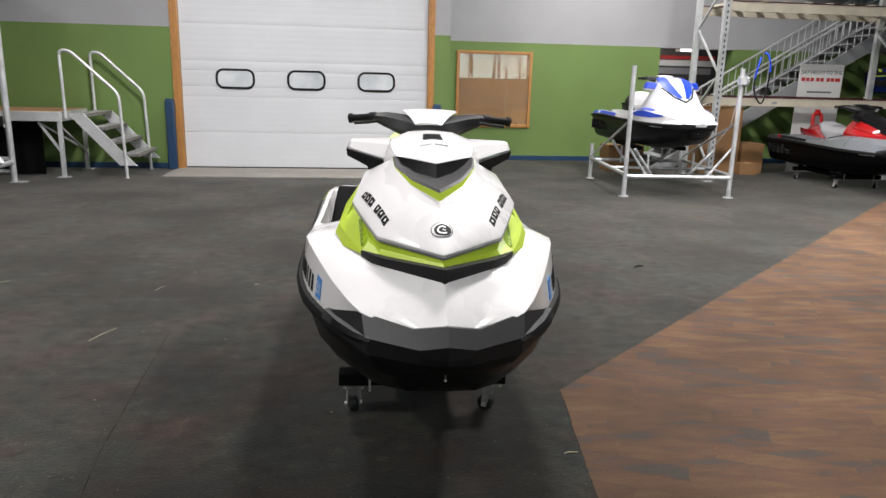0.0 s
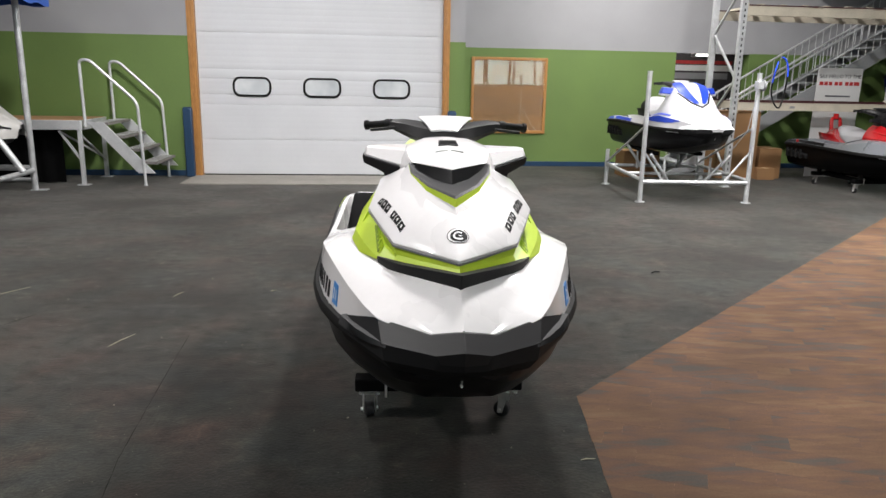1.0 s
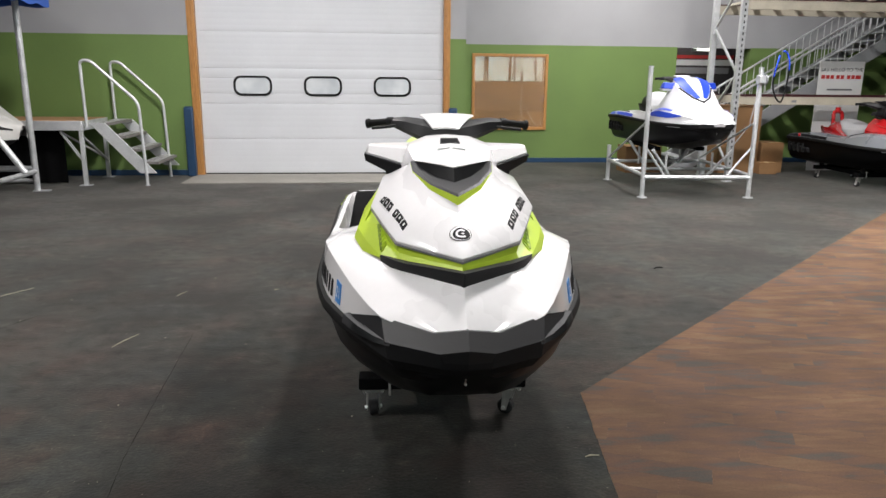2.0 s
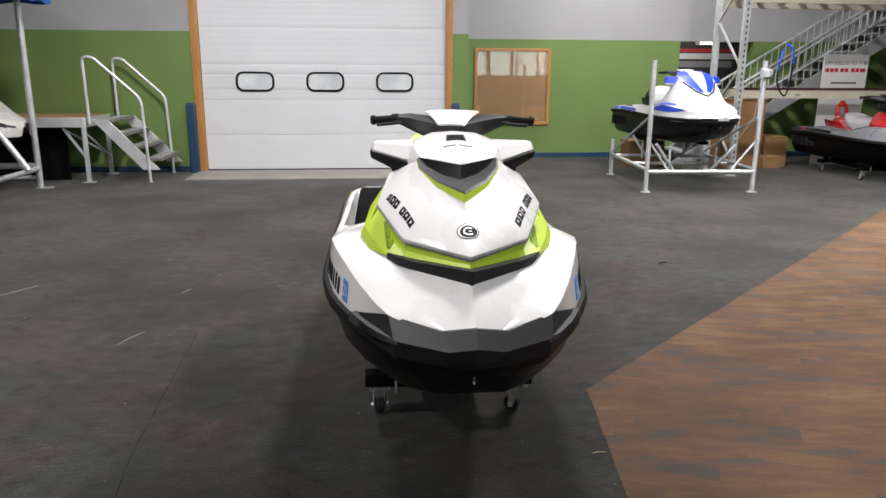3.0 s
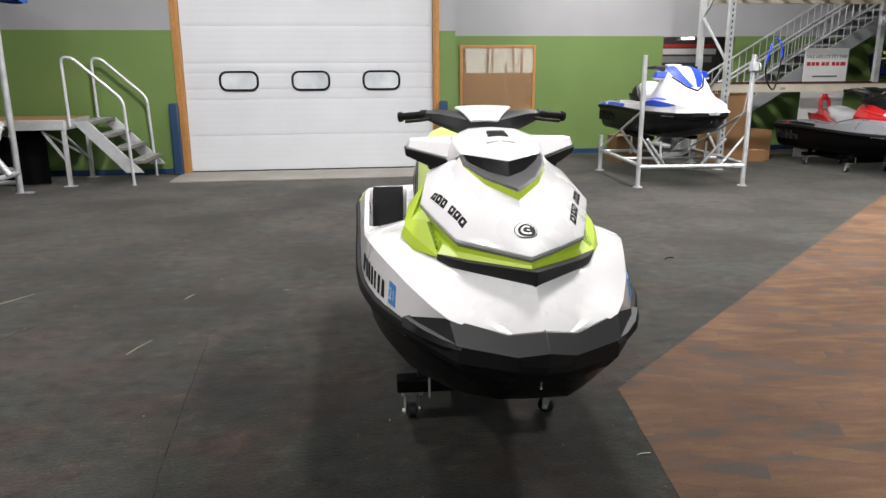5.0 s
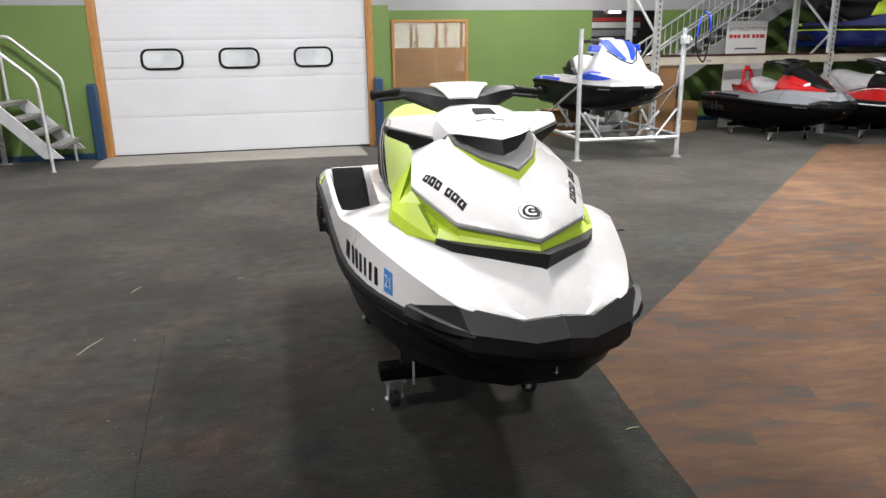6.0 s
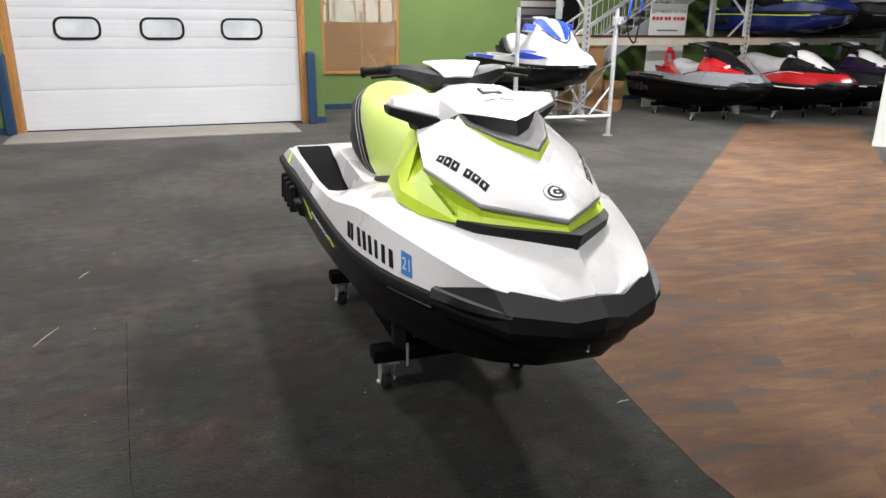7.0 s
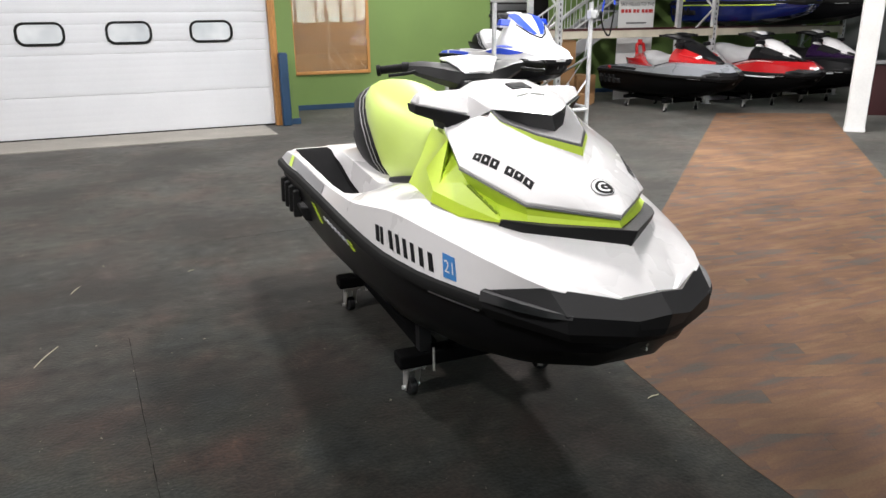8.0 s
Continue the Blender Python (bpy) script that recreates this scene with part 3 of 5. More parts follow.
    gz = part("gauge", hexa(bmesh.new(), [(-.046, .858, 1.452), (.046, .858, 1.452), (.040, .940, 1.468), (-.040, .940, 1.468), (-.043, .862, 1.4685), (.043, .862, 1.4685), (.038, .938, 1.4835), (-.038, .938, 1.4835)]), PLASTIC, pod, "dark gauge surround", bevel=.003)
    part("gauge_window", hexa(bmesh.new(), [(-.036, .872, 1.466), (.036, .872, 1.466), (.033, .918, 1.476), (-.033, .918, 1.476), (-.035, .874, 1.4722), (.035, .874, 1.4722), (.032, .916, 1.4808), (-.032, .916, 1.4808)]), HULL, gz, "glossy dark gauge window")
    for s in (-1, 1):
        part("pod_print", hexa(bmesh.new(), [(s * .006, .800, 1.445), (s * .060, .790, 1.437), (s * .060, .796, 1.439), (s * .006, .810, 1.447), (s * .006, .800, 1.4542), (s * .060, .790, 1.4475), (s * .060, .796, 1.4490), (s * .006, .810, 1.4562)]), PRINTGREY, pod, "faint grey print on the pod")
    # mirrors
    for s in (-1, 1):
        inn, out = s * .15, s * .378
        hx = [(inn, .86, 1.355), (out, 1.045, 1.398), (out, 1.15, 1.40), (inn, 1.12, 1.365), (inn, .96, 1.437), (s * .366, 1.058, 1.443), (s * .355, 1.12, 1.442), (inn, 1.10, 1.452)]
        mr = part("mirror", hexa(bmesh.new(), hx), c.get("mirror", c["hood"]), w, "mirror housing with a dark underside", bevel=.012)
        hx = [(s * .17, .865, 1.286), (out, 1.075, 1.364), (out, 1.14, 1.369), (s * .17, 1.10, 1.300), (s * .17, .860, 1.358), (out * 1.01, 1.040, 1.401), (out * 1.01, 1.15, 1.402), (inn, 1.115, 1.365)]
        part("mirror_underside", hexa(bmesh.new(), hx), PLASTIC, mr, "black mirror underside", bevel=.004)
        hx = [(s * .19, .90, 1.29), (s * .275, .96, 1.30), (s * .275, 1.12, 1.30), (s * .19, 1.13, 1.29), (s * .17, .90, 1.36), (s * .30, .99, 1.385), (s * .30, 1.12, 1.385), (s * .17, 1.13, 1.36)]
        part("mirror_bracket", hexa(bmesh.new(), hx), PLASTIC, mr, bevel=.008)


def beak(w, c):
    """The narrow sloping hood of the sportier models, with side fairings, black intakes and stalk mirrors."""
    us = [.30, .42, .58, .76, .95, 1.12, 1.24]
    top, edge = table((.30, 1.065), (.42, 1.135), (.76, 1.30), (1.0, 1.405), (1.12, 1.425), (1.24, 1.37)), table((.30, 1.058), (.58, 1.14), (.95, 1.27), (1.24, 1.29))
    half, wide = table((.30, .05), (.58, .155), (.95, .205), (1.24, .185)), table((.30, .09), (.58, .33), (.95, .405), (1.24, .33))
    rows = [[(0, u, top(u)), (half(u) * .55, u + .01, top(u) - .012), (half(u), u + .03, mix((top(u),), (edge(u),), .55)[0]), (half(u) * 1.08, u + .04, edge(u))] for u in us]
    hood = part("hood", grid(bmesh.new(), rows, mirror=True), c["hood"], w, "narrow sloping glossy hood", angle=40)
    rows = [[(half(u) * 1.07, u + .042, edge(u) - .004), (mix((half(u) * 1.08,), (wide(u),), .6)[0], u + .05, mix((edge(u),), (1.1,), .45)[0]), (wide(u), u + .06, 1.085), (wide(u) * .97, u + .06, 1.02)] for u in us]
    part("fairing", grid(bmesh.new(), rows, mirror=True), c["accent"], w, "glossy side fairing", angle=30)
    for s in (-1, 1):
        part("intake", hexa(bmesh.new(), [(s * .195, .62, 1.15), (s * .300, .70, 1.115), (s * .345, 1.04, 1.15), (s * .235, 1.02, 1.25), (s * .190, .62, 1.185), (s * .300, .71, 1.155), (s * .350, 1.04, 1.20), (s * .235, 1.03, 1.30)]), c.get("intake", PLASTIC), w, "side intake panel", bevel=.006)
        mr = part("mirror", hexa(bmesh.new(), [(s * .26, .98, 1.33), (s * .40, 1.02, 1.34), (s * .40, 1.12, 1.34), (s * .26, 1.10, 1.33), (s * .25, 1.0, 1.40), (s * .385, 1.035, 1.405), (s * .385, 1.10, 1.40), (s * .25, 1.10, 1.40)]), c.get("mirror", c["hood"]), w, "small mirror housing", bevel=.012)
        part("mirror_stem", tubed([(s * .19, 1.06, 1.30), (s * .30, 1.06, 1.35)], .016, 8), PLASTIC, mr)
    part("nose_trim", hexa(bmesh.new(), [(-.05, .285, 1.045), (.05, .285, 1.045), (.16, .52, 1.13), (-.16, .52, 1.13), (-.035, .29, 1.072), (.035, .29, 1.072), (.13, .53, 1.165), (-.13, .53, 1.165)]), PLASTIC, hood, "nose trim", bevel=.006)
    part("screen", hexa(bmesh.new(), [(-.13, 1.12, 1.36), (.13, 1.12, 1.36), (.12, 1.26, 1.36), (-.12, 1.26, 1.36), (-.12, 1.16, 1.455), (.12, 1.16, 1.455), (.11, 1.25, 1.46), (-.11, 1.25, 1.46)]), PLASTIC, w, "dark instrument screen", bevel=.01)
    # white blocks paint the bright glints on the headlight shapes
    if c.get("lamps"):
        for s in (-1, 1):
            part("headlight_glint", hexa(bmesh.new(), [(s * .200, .595, 1.140), (s * .262, .640, 1.118), (s * .272, .690, 1.120), (s * .21, .66, 1.145), (s * .196, .600, 1.182), (s * .256, .646, 1.152), (s * .264, .692, 1.158), (s * .206, .664, 1.186)]), c["lamps"], hood, "headlight shape with its glint put in as plain white", bevel=.005)
    if c.get("pylon"):
        py = part("ski_pylon", tubed(rounded([(-.10, 2.50, 1.0), (-.08, 2.56, 1.34), (.08, 2.56, 1.34), (.10, 2.50, 1.0)], .06), .034, 10), c["pylon"], w, "bent red ski pylon")
        part("pylon_head", tubed([(0, 2.56, 1.33), (0, 2.56, 1.42)], .045, 10), c["pylon"], py)


def ramp(w, c):
    """The steep smooth nose of the craft on the boat lift, with a black swoosh and a diamond on its flank."""
    top = table((.0, .90), (.12, .955), (.35, 1.07), (.6, 1.25), (.85, 1.46), (1.1, 1.62))
    half = table((.0, .10), (.12, .34), (.35, .56), (.6, .68), (.85, .72), (1.1, .72))

    def flank(u, f, lift=0.0):
        """A point of the side at f between the top edge and the foot."""
        z = top(u) - .03 - f * (top(u) - .03 - .71)
        return (half(u) * (.55 + .45 * f ** .6) + lift, u - .13 + .03 * f, z)

    us = [0, .05, .12, .22, .35, .48, .6, .72, .85, .98, 1.1]
    rows = [[(0, u - .13, top(u)), (half(u) * .45, u - .126, top(u) - .008)] + [flank(u, f) for f in (0, .25, .5, .75, 1)] for u in us]
    hood = part("hood", grid(bmesh.new(), rows, mirror=True), c["hood"], w, "steep smooth white nose", angle=40)
    for s in (-1, 1):
        rows = [[(s * p[0], p[1], p[2]) for p in (flank(u, .26 - k * min(.19, .04 + .30 * u), .012) for k in (-1, 0, 1))] for u in us[1:]]
        part("swoosh", grid(bmesh.new(), rows), HULL, hood, "black swoosh along the flank")
        rows = [[(s * p[0], p[1], p[2]) for p in (flank(u, .68 - k * h, .010) for k in (-1, 0, 1))] for u, h in ((.13, .01), (.24, .17), (.36, .01))]
        part("diamond", grid(bmesh.new(), rows), HULL, hood, "black diamond decal")


def wedge(w, c):
    """The tall wedge hood of the blue craft, with its coloured cowl blades, dark chevron line and broad mirrors."""
    us = [.36, .52, .64, .78, .92, 1.04, 1.13, 1.22]
    top = table((.36, 1.05), (.52, 1.175), (.78, 1.365), (.98, 1.495), (1.06, 1.53), (1.14, 1.535), (1.22, 1.49))
    crease = table((.36, .14), (.64, .27), (.92, .275), (1.13, .225), (1.22, .20))
    foot = table((.36, .24), (.52, .37), (.78, .46), (1.0, .48), (1.22, .42))
    rows = [[(0, u, top(u)), (crease(u) * .5, u + .008, top(u) - .006), (crease(u), u + .03, top(u) - .035), (mix((crease(u),), (foot(u),), .5)[0], u + .05, mix((top(u) - .035,), (1.05,), .55)[0]), (foot(u), u + .06, 1.055), (foot(u), u + .06, 1.0)] for u in us]
    hood = part("hood", grid(bmesh.new(), rows, mirror=True), c["hood"], w, "tall white wedge hood", angle=36)
    for s in (-1, 1):
        rows = [[(s * a * crease(u), u + .03 * a, top(u) - .035 * a ** 2 + .017) for a in (lo_a, (lo_a + hi_a) / 2, hi_a)] for u, lo_a, hi_a in ((.57, .10, .36), (.70, .24, .66), (.84, .36, .88), (.99, .46, 1.03), (1.13, .55, 1.05))]
        part("cowl_blade", grid(bmesh.new(), rows, thick=.008), c["intake"], hood, "bright blue cowl blade", angle=40)
        part("chevron_line", tubed([(0, .50, top(.50) + .006), (s * .13, .60, top(.59) - .002), (s * .262, .86, top(.83) - .030)], .013, 8), PLASTIC, hood, "dark line under the cowl")
        rows = [[tuple(Vector((s, 1, 1)) * Vector(side_point(u, .98 - f * h, .007))) for f in (0, .5, 1)] for u, h in ((.36, .10), (.48, .34), (.64, .50), (.84, .54), (1.04, .46), (1.2, .26), (1.28, .06))]
        part("side_blade", grid(bmesh.new(), rows, thick=.004), c["intake"], w, "bright blue side blade", angle=40)
        mr = part("mirror", hexa(bmesh.new(), [(s * .22, .96, 1.34), (s * .45, 1.04, 1.355), (s * .45, 1.16, 1.36), (s * .22, 1.13, 1.35), (s * .20, .99, 1.435), (s * .42, 1.06, 1.455), (s * .42, 1.14, 1.455), (s * .20, 1.12, 1.445)]), c.get("mirror", c["hood"]), w, "blue mirror housing", bevel=.016)
        part("mirror_rim", hexa(bmesh.new(), [(s * .23, .975, 1.312), (s * .45, 1.045, 1.327), (s * .45, 1.15, 1.332), (s * .23, 1.11, 1.322), (s * .23, .955, 1.342), (s * .455, 1.034, 1.357), (s * .455, 1.16, 1.360), (s * .23, 1.12, 1.351)]), c["hood"], mr, "white lower mirror rim")
    part("screen", hexa(bmesh.new(), [(-.12, 1.14, 1.40), (.12, 1.14, 1.40), (.11, 1.27, 1.38), (-.11, 1.27, 1.38), (-.10, 1.17, 1.50), (.10, 1.17, 1.50), (.09, 1.25, 1.50), (-.09, 1.25, 1.50)]), PLASTIC, w, "dark instrument screen", bevel=.01)


def watercraft(name, label, m, c, lettering=False, group=""):
    """A sit-down personal watercraft, bow at the origin, its length along +y."""
    w = thing(name, label, "watercraft", m, group)
    us = [-.05, -.02, .02, .06, .1, .15, .2, .26, .35, .47, .6, .8, 1.0, 1.3, 1.7, 2.2, 2.7, 3.08]
    rows = []
    for u in us:
        rv, rw, cv, cw, k = RUBV(u), RUBW(u), CHV(u), CHW(u), KEEL(u)
        rows.append([(rv, u, rw), (rv + .008, u, rw - .05), (mix((cv,), (rv,), .68)[0], u, mix((cw,), (rw - .05,), .45)[0]), (cv + .02, u, cw + .02), (cv - .03, u, cw - .02), (cv * .5, u, mix((cw,), (k,), .55)[0]), (0, u, k)])
        for i in range(1, 7):
            (xa, _, za), (xb, _, zb) = rows[-1][i - 1], rows[-1][i]
            rows[-1][i] = (min(xa, xb), u, max(k, min(za, zb)))
    rows.insert(0, [(0, -.058 + .1 * (.80 - p[2]), p[2]) for p in rows[0]])
    bm = grid(bmesh.new(), rows, mirror=True)
    bmesh.ops.holes_fill(bm, edges=[e for e in bm.edges if e.is_boundary and all(abs(v.co.y - 3.08) < .001 for v in e.verts)], sides=0)
    bmesh.ops.remove_doubles(bm, verts=bm.verts[:], dist=.0005)
    hull = part("hull", bm, c["hull"], w, "glossy dark lower hull", angle=25)
    # white deck moulding
    us = [-.032, -.02, .01, .03, .06, .09, .116, .14, .17, .2, .25, .292, .35, .4, .461, .55, .65, .8, .92, 1.05, 1.15, 1.3, 1.42, 1.47, 1.53, 1.6, 1.67, 1.75, 1.85, 2.0, 2.3, 2.6, 2.75, 2.85, 3.0, 3.09]
    rows = [deck_row(u) for u in us]
    end = [(p[0] * .985, 3.10, min(p[2], .86) if i else p[2]) for i, p in enumerate(rows[-1])]
    low = [(p[0] * .97, 3.10, .80) for p in rows[-1]]
    bm = grid(bmesh.new(), rows + [end, low], mirror=True)
    deck = part("deck", bm, c["deck"], w, angle=24)
    # rubber rub rail: a broad band under the white edge
    for s in (-1, 1):
        rows = [[(s * (RUBV(u) + a), u, RUBW(u) + b) for a, b in ((-.004, .004), (.016, -.002), (.026, -.018), (.024, -.040), (.004, -.050))]
                for u in (.31, .36, .42, .5, .6, .75, .9, 1.1, 1.5, 1.9, 2.2, 2.5, 2.7, 2.9, 3.085)]
        part("rub_rail", grid(bmesh.new(), rows), RUBBER, w, "black rubber rub rail", angle=40)
        line = [(s * (RUBV(u) + .006), u, RUBW(u) - .052) for u in (.345, .42, .5, .58)]
        part("rail_pinline", tubed(line, .0032, 6), DECALWHITE, w, "thin pale line under the rub rail")
    # bow bumper: sloping top facets meeting in a centre crease, dark cheeks, a blunt plate below
    T = [(0, -.049, .936), (.113, -.014, .915), (.289, .122, .932)]
    M = [(0, -.113, .888), (.093, -.081, .866), (.273, .030, .868)]
    back = [(x * .97, y + .02, z - .004) for x, y, z in T]
    back2 = [(x * .92, y + .075, z - .03) for x, y, z in T]
    part("bumper", grid(bmesh.new(), [back2, back, T, M], mirror=True), c["bumper"], w, "charcoal textured bow bumper", bevel=.002, angle=8)
    for s in (-1, 1):
        part("bumper_cheek", grid(bmesh.new(), [[(s * .25, .14, .91), (s * .36, .30, .86)], [(s * .289, .122, .932), (s * .408, .305, .880)], [(s * .273, .030, .868), (s * .434, .30, .852)]]), c.get("cheek", PLASTIC), w, "triangular cheek of the bow bumper", angle=12)
    part("bumper_plate", grid(bmesh.new(), [[(0, -.113, .888), (.093, -.081, .866)], [(0, -.099, .836), (.078, -.074, .832)]], mirror=True), c["bumper"], w, "charcoal blunt plate at the foot of the bumper", angle=12)
    M4 = [(0, -.099, .836), (.078, -.074, .832), (.093, -.081, .866), (.273, .030, .868), (.434, .30, .852)]
    B = [(0, -.085, .81), (.078, -.066, .806), (.10, -.062, .81), (.266, .030, .808), (.434, .30, .825)]
    B2 = [(0, -.035, .768), (.075, -.03, .768), (.10, -.022, .768), (.24, .05, .768), (.41, .30, .785)]
    B3 = [(0, .03, .75), (.06, .03, .75), (.08, .035, .75), (.2, .09, .75), (.37, .31, .775)]
    part("bumper_lip", grid(bmesh.new(), [M4, B, B2, B3], mirror=True), PLASTIC, w, "black lower bow bumper", angle=24)
    for s in (-1, 1):
        bm = bmesh.new()
        pts = [((.262, .018), .858, .871), ((.318, .074), .855, .875), ((.378, .165), .852, .879), ((.440, .305), .847, .880)]
        for (pa, a0, a1), (pb, b0, b1) in zip(pts, pts[1:]):
            ia, ib = (pa[0] - .024, pa[1] + .016), (pb[0] - .030, pb[1] + .016)
            hexa(bm, [(s * pa[0], pa[1], a0), (s * pb[0], pb[1], b0), (s * ib[0], ib[1], b0), (s * ia[0], ia[1], a0), (s * pa[0] * .985, pa[1] + .003, a1), (s * pb[0] * .985, pb[1] + .003, b1), (s * ib[0], ib[1], b1), (s * ia[0], ia[1], a1)])
        bmesh.ops.remove_doubles(bm, verts=bm.verts[:], dist=.0005)
        part("corner_guard", bm, c.get("guard", GUARD), w, "grey moulded corner guard")
    part("bow_eye", tubed([(0, .018, .722), (0, -.008, .726), (0, -.012, .748), (0, .004, .753)], .005, 8), ZINC, hull, "steel bow eye")
    c.get("front", faceted_hood)(w, c)
    # handlebar
    rows = []
    for x, y0, y1, z0, z1 in ((0, 1.285, 1.475, 1.420, 1.530), (.08, 1.287, 1.478, 1.421, 1.530), (.155, 1.325, 1.492, 1.446, 1.540), (.215, 1.375, 1.497, 1.470, 1.545), (.265, 1.42, 1.497, 1.490, 1.540), (.295, 1.445, 1.492, 1.500, 1.535)):
        dy, dz = (y1 - y0) * .2, (z1 - z0) * .25
        rows.append([(x, y0 + dy, z0), (x, y0, z0 + dz), (x, y0 + .5 * dy, z1 - dz), (x, y0 + 2.2 * dy, z1), (x, y1 - dy, z1), (x, y1, z1 - dz), (x, y1, z0 + dz), (x, y1 - dy, z0), (x, y0 + dy, z0)])
    hb = part("handlebar", grid(bmesh.new(), rows, mirror=True), CHARCOAL, w, "black winged handlebar housing", angle=28)
    hb.matrix_basis = Matrix.Translation((.018, 1.4, 0)) @ pose(0, 0, 0, 0, 0, -5) @ Matrix.Translation((0, -1.4, 0))
    rows = []
    for f, hw in ((0, .066), (.3, .092), (.6, .116), (.85, .139), (.95, .138), (1.0, .128)):
        y, z = 1.285 + .155 * f, 1.503 + .060 * f + .012 * math.sin(math.pi * f)
        rows.append([(0, y, z + .004), (hw * .6, y + .001, z + .002), (hw * .97, y + .003, z - .002), (hw, y + .005, z - .007)])
    part("handlebar_pad", grid(bmesh.new(), rows, mirror=True, thick=.012), c["hood"], hb, "pale handlebar pad", angle=30)
    for s in (-1, 1):
        part("grip_collar", tubed([(s * .275, 1.46, 1.519), (s * .305, 1.47, 1.518)], .025, 12), PLASTIC, hb)
        part("grip", tubed([(s * .28, 1.463, 1.52), (s * .40, 1.50, 1.508)], .0185, 12), RUBBER, hb, "black rubber grip")
        part("grip_end", tubed([(s * .40, 1.50, 1.508), (s * .415, 1.505, 1.506)], .025, 12), RUBBER, hb)
        part("lever", tubed(rounded([(s * .24, 1.43, 1.505), (s * .29, 1.395, 1.498), (s * .38, 1.425, 1.488)], .03), .008, 8), PLASTIC, hb, "black control lever")
    part("steering_column", hexa(bmesh.new(), [(-.10, 1.2, 1.3), (.10, 1.2, 1.3), (.10, 1.42, 1.28), (-.10, 1.42, 1.28), (-.08, 1.27, 1.47), (.08, 1.27, 1.47), (.08, 1.43, 1.48), (-.08, 1.43, 1.48)]), PLASTIC, w, bevel=.02)

    # seat
    def seat_rows(st):
        rows = []
        for u, hw, top, k in st:
            top -= c.get("seat_drop", 0) * min(1, (u - 1.2) / .4)
            prof = [(hw * 1.12, .945), (hw * 1.20, 1.0), (hw * 1.18, 1.07), (hw * 1.10, top - .19), (hw * 1.0, top - .125), (hw * .86, top - .07), (hw * .64, top - .03), (hw * .34, top - .006), (0, top)]
            rows.append([(x, u + k * (z - 1.1), z) for x, z in prof])
        return rows

    front = [(1.22, .19, 1.24, -.15), (1.32, .205, 1.29, -.1), (1.45, .210, 1.305, .1), (1.6, .207, 1.312, .4), (1.75, .215, 1.330, .75), (1.85, .222, 1.352, 1.0), (1.93, .228, 1.378, 1.2), (2.0, .230, 1.390, 1.4), (2.06, .226, 1.388, 1.6), (2.10, .220, 1.374, 1.7), (2.12, .214, 1.355, 1.75)]
    rear = [(2.12, .214, 1.345, 1.75), (2.17, .232, 1.348, 1.75), (2.27, .238, 1.342, 1.7), (2.42, .232, 1.322, 1.6), (2.57, .215, 1.28, 1.35), (2.68, .19, 1.23, 1.0), (2.78, .15, 1.14, .6), (2.82, .08, 1.05, .3)]
    part("seat", grid(bmesh.new(), seat_rows(front), mirror=True), c["seat"], w, "smooth vinyl front seat", angle=50)
    rs = part("rear_seat", grid(bmesh.new(), seat_rows(rear), mirror=True), c.get("rear", SEATBLACK), w, "vinyl rear seat", angle=50)
    for off in (.03, .075):
        line = [(p[0] * 1.012, p[1], p[2] * 1.002) for p in seat_rows([(2.12 + off, .222 + .16 * off, 1.353, 1.75)])[0]]
        part("seat_piping", tubed(line + [(-p[0], p[1], p[2]) for p in line[-2::-1]], .003, 6), GREYPANEL, rs, "pale seat piping")
    for s in (-1, 1):
        part("seat_base", hexa(bmesh.new(), [(s * .25, 1.33, 1.01), (s * .297, 1.33, 1.01), (s * .292, 1.74, .935), (s * .25, 1.74, .93), (s * .25, 1.33, 1.052), (s * .285, 1.33, 1.05), (s * .284, 1.74, .965), (s * .25, 1.74, .966)]), PLASTIC, w, "black seat base moulding", bevel=.004)
    # footwell mats, stern panels, step ribs
    for s in (-1, 1):
        rows = []
        for u in (1.56, 1.60, 1.67, 1.75, 1.85, 2.0, 2.3, 2.6, 2.75, 2.85, 3.0):
            r = deck_row(u)
            rows.append([(s * (r[5][0] - .004), u, r[5][2] + (.03 if u < 2.7 else .006)), (s * (r[5][0] + .006), u, r[5][2] + .006), (s * r[4][0], u, r[4][2] + .006), (s * (r[3][0] + .004), u, r[3][2] + .008)])
        part("traction_mat", grid(bmesh.new(), rows, thick=.004), MATBLACK, w, "black ribbed footwell mat")
        rows = [[tuple(Vector((s, 1, 1)) * Vector(side_point(u, f, .004))) for f in (.12, .5, .9)] for u in (1.9, 2.2, 2.5, 2.8, 3.06)]
        part("stern_panel", grid(bmesh.new(), rows, thick=.002), c["stern"], w, "satin grey stern side panel")
        rows = [[tuple(Vector((s, 1, 1)) * Vector(side_point(u + .1 * f, f, .008))) for f in (.12, .5, .9)] for u in (2.62, 2.70)]
        part("stern_stripe", grid(bmesh.new(), rows, thick=.002), c["accent"], w, "slanted bright stripe")
        sp = part("sponson", hexa(bmesh.new(), [(s * .50, 2.3, .60), (s * .60, 2.4, .60), (s * .60, 3.0, .63), (s * .50, 3.02, .62), (s * .55, 2.32, .70), (s * .625, 2.42, .68), (s * .625, 3.0, .72), (s * .55, 3.02, .74)]), PLASTIC, w, "black moulded sponson", bevel=.01)
        for k in range(4):
            y = 2.5 + .14 * k
            part("rib", hexa(bmesh.new(), [(s * .60, y, .60), (s * .645, y + .01, .60), (s * .645, y + .05, .60), (s * .60, y + .06, .60), (s * .60, y + .03, .76), (s * .635, y + .04, .75), (s * .635, y + .08, .75), (s * .60, y + .09, .76)]), RUBBER, sp, bevel=.006)
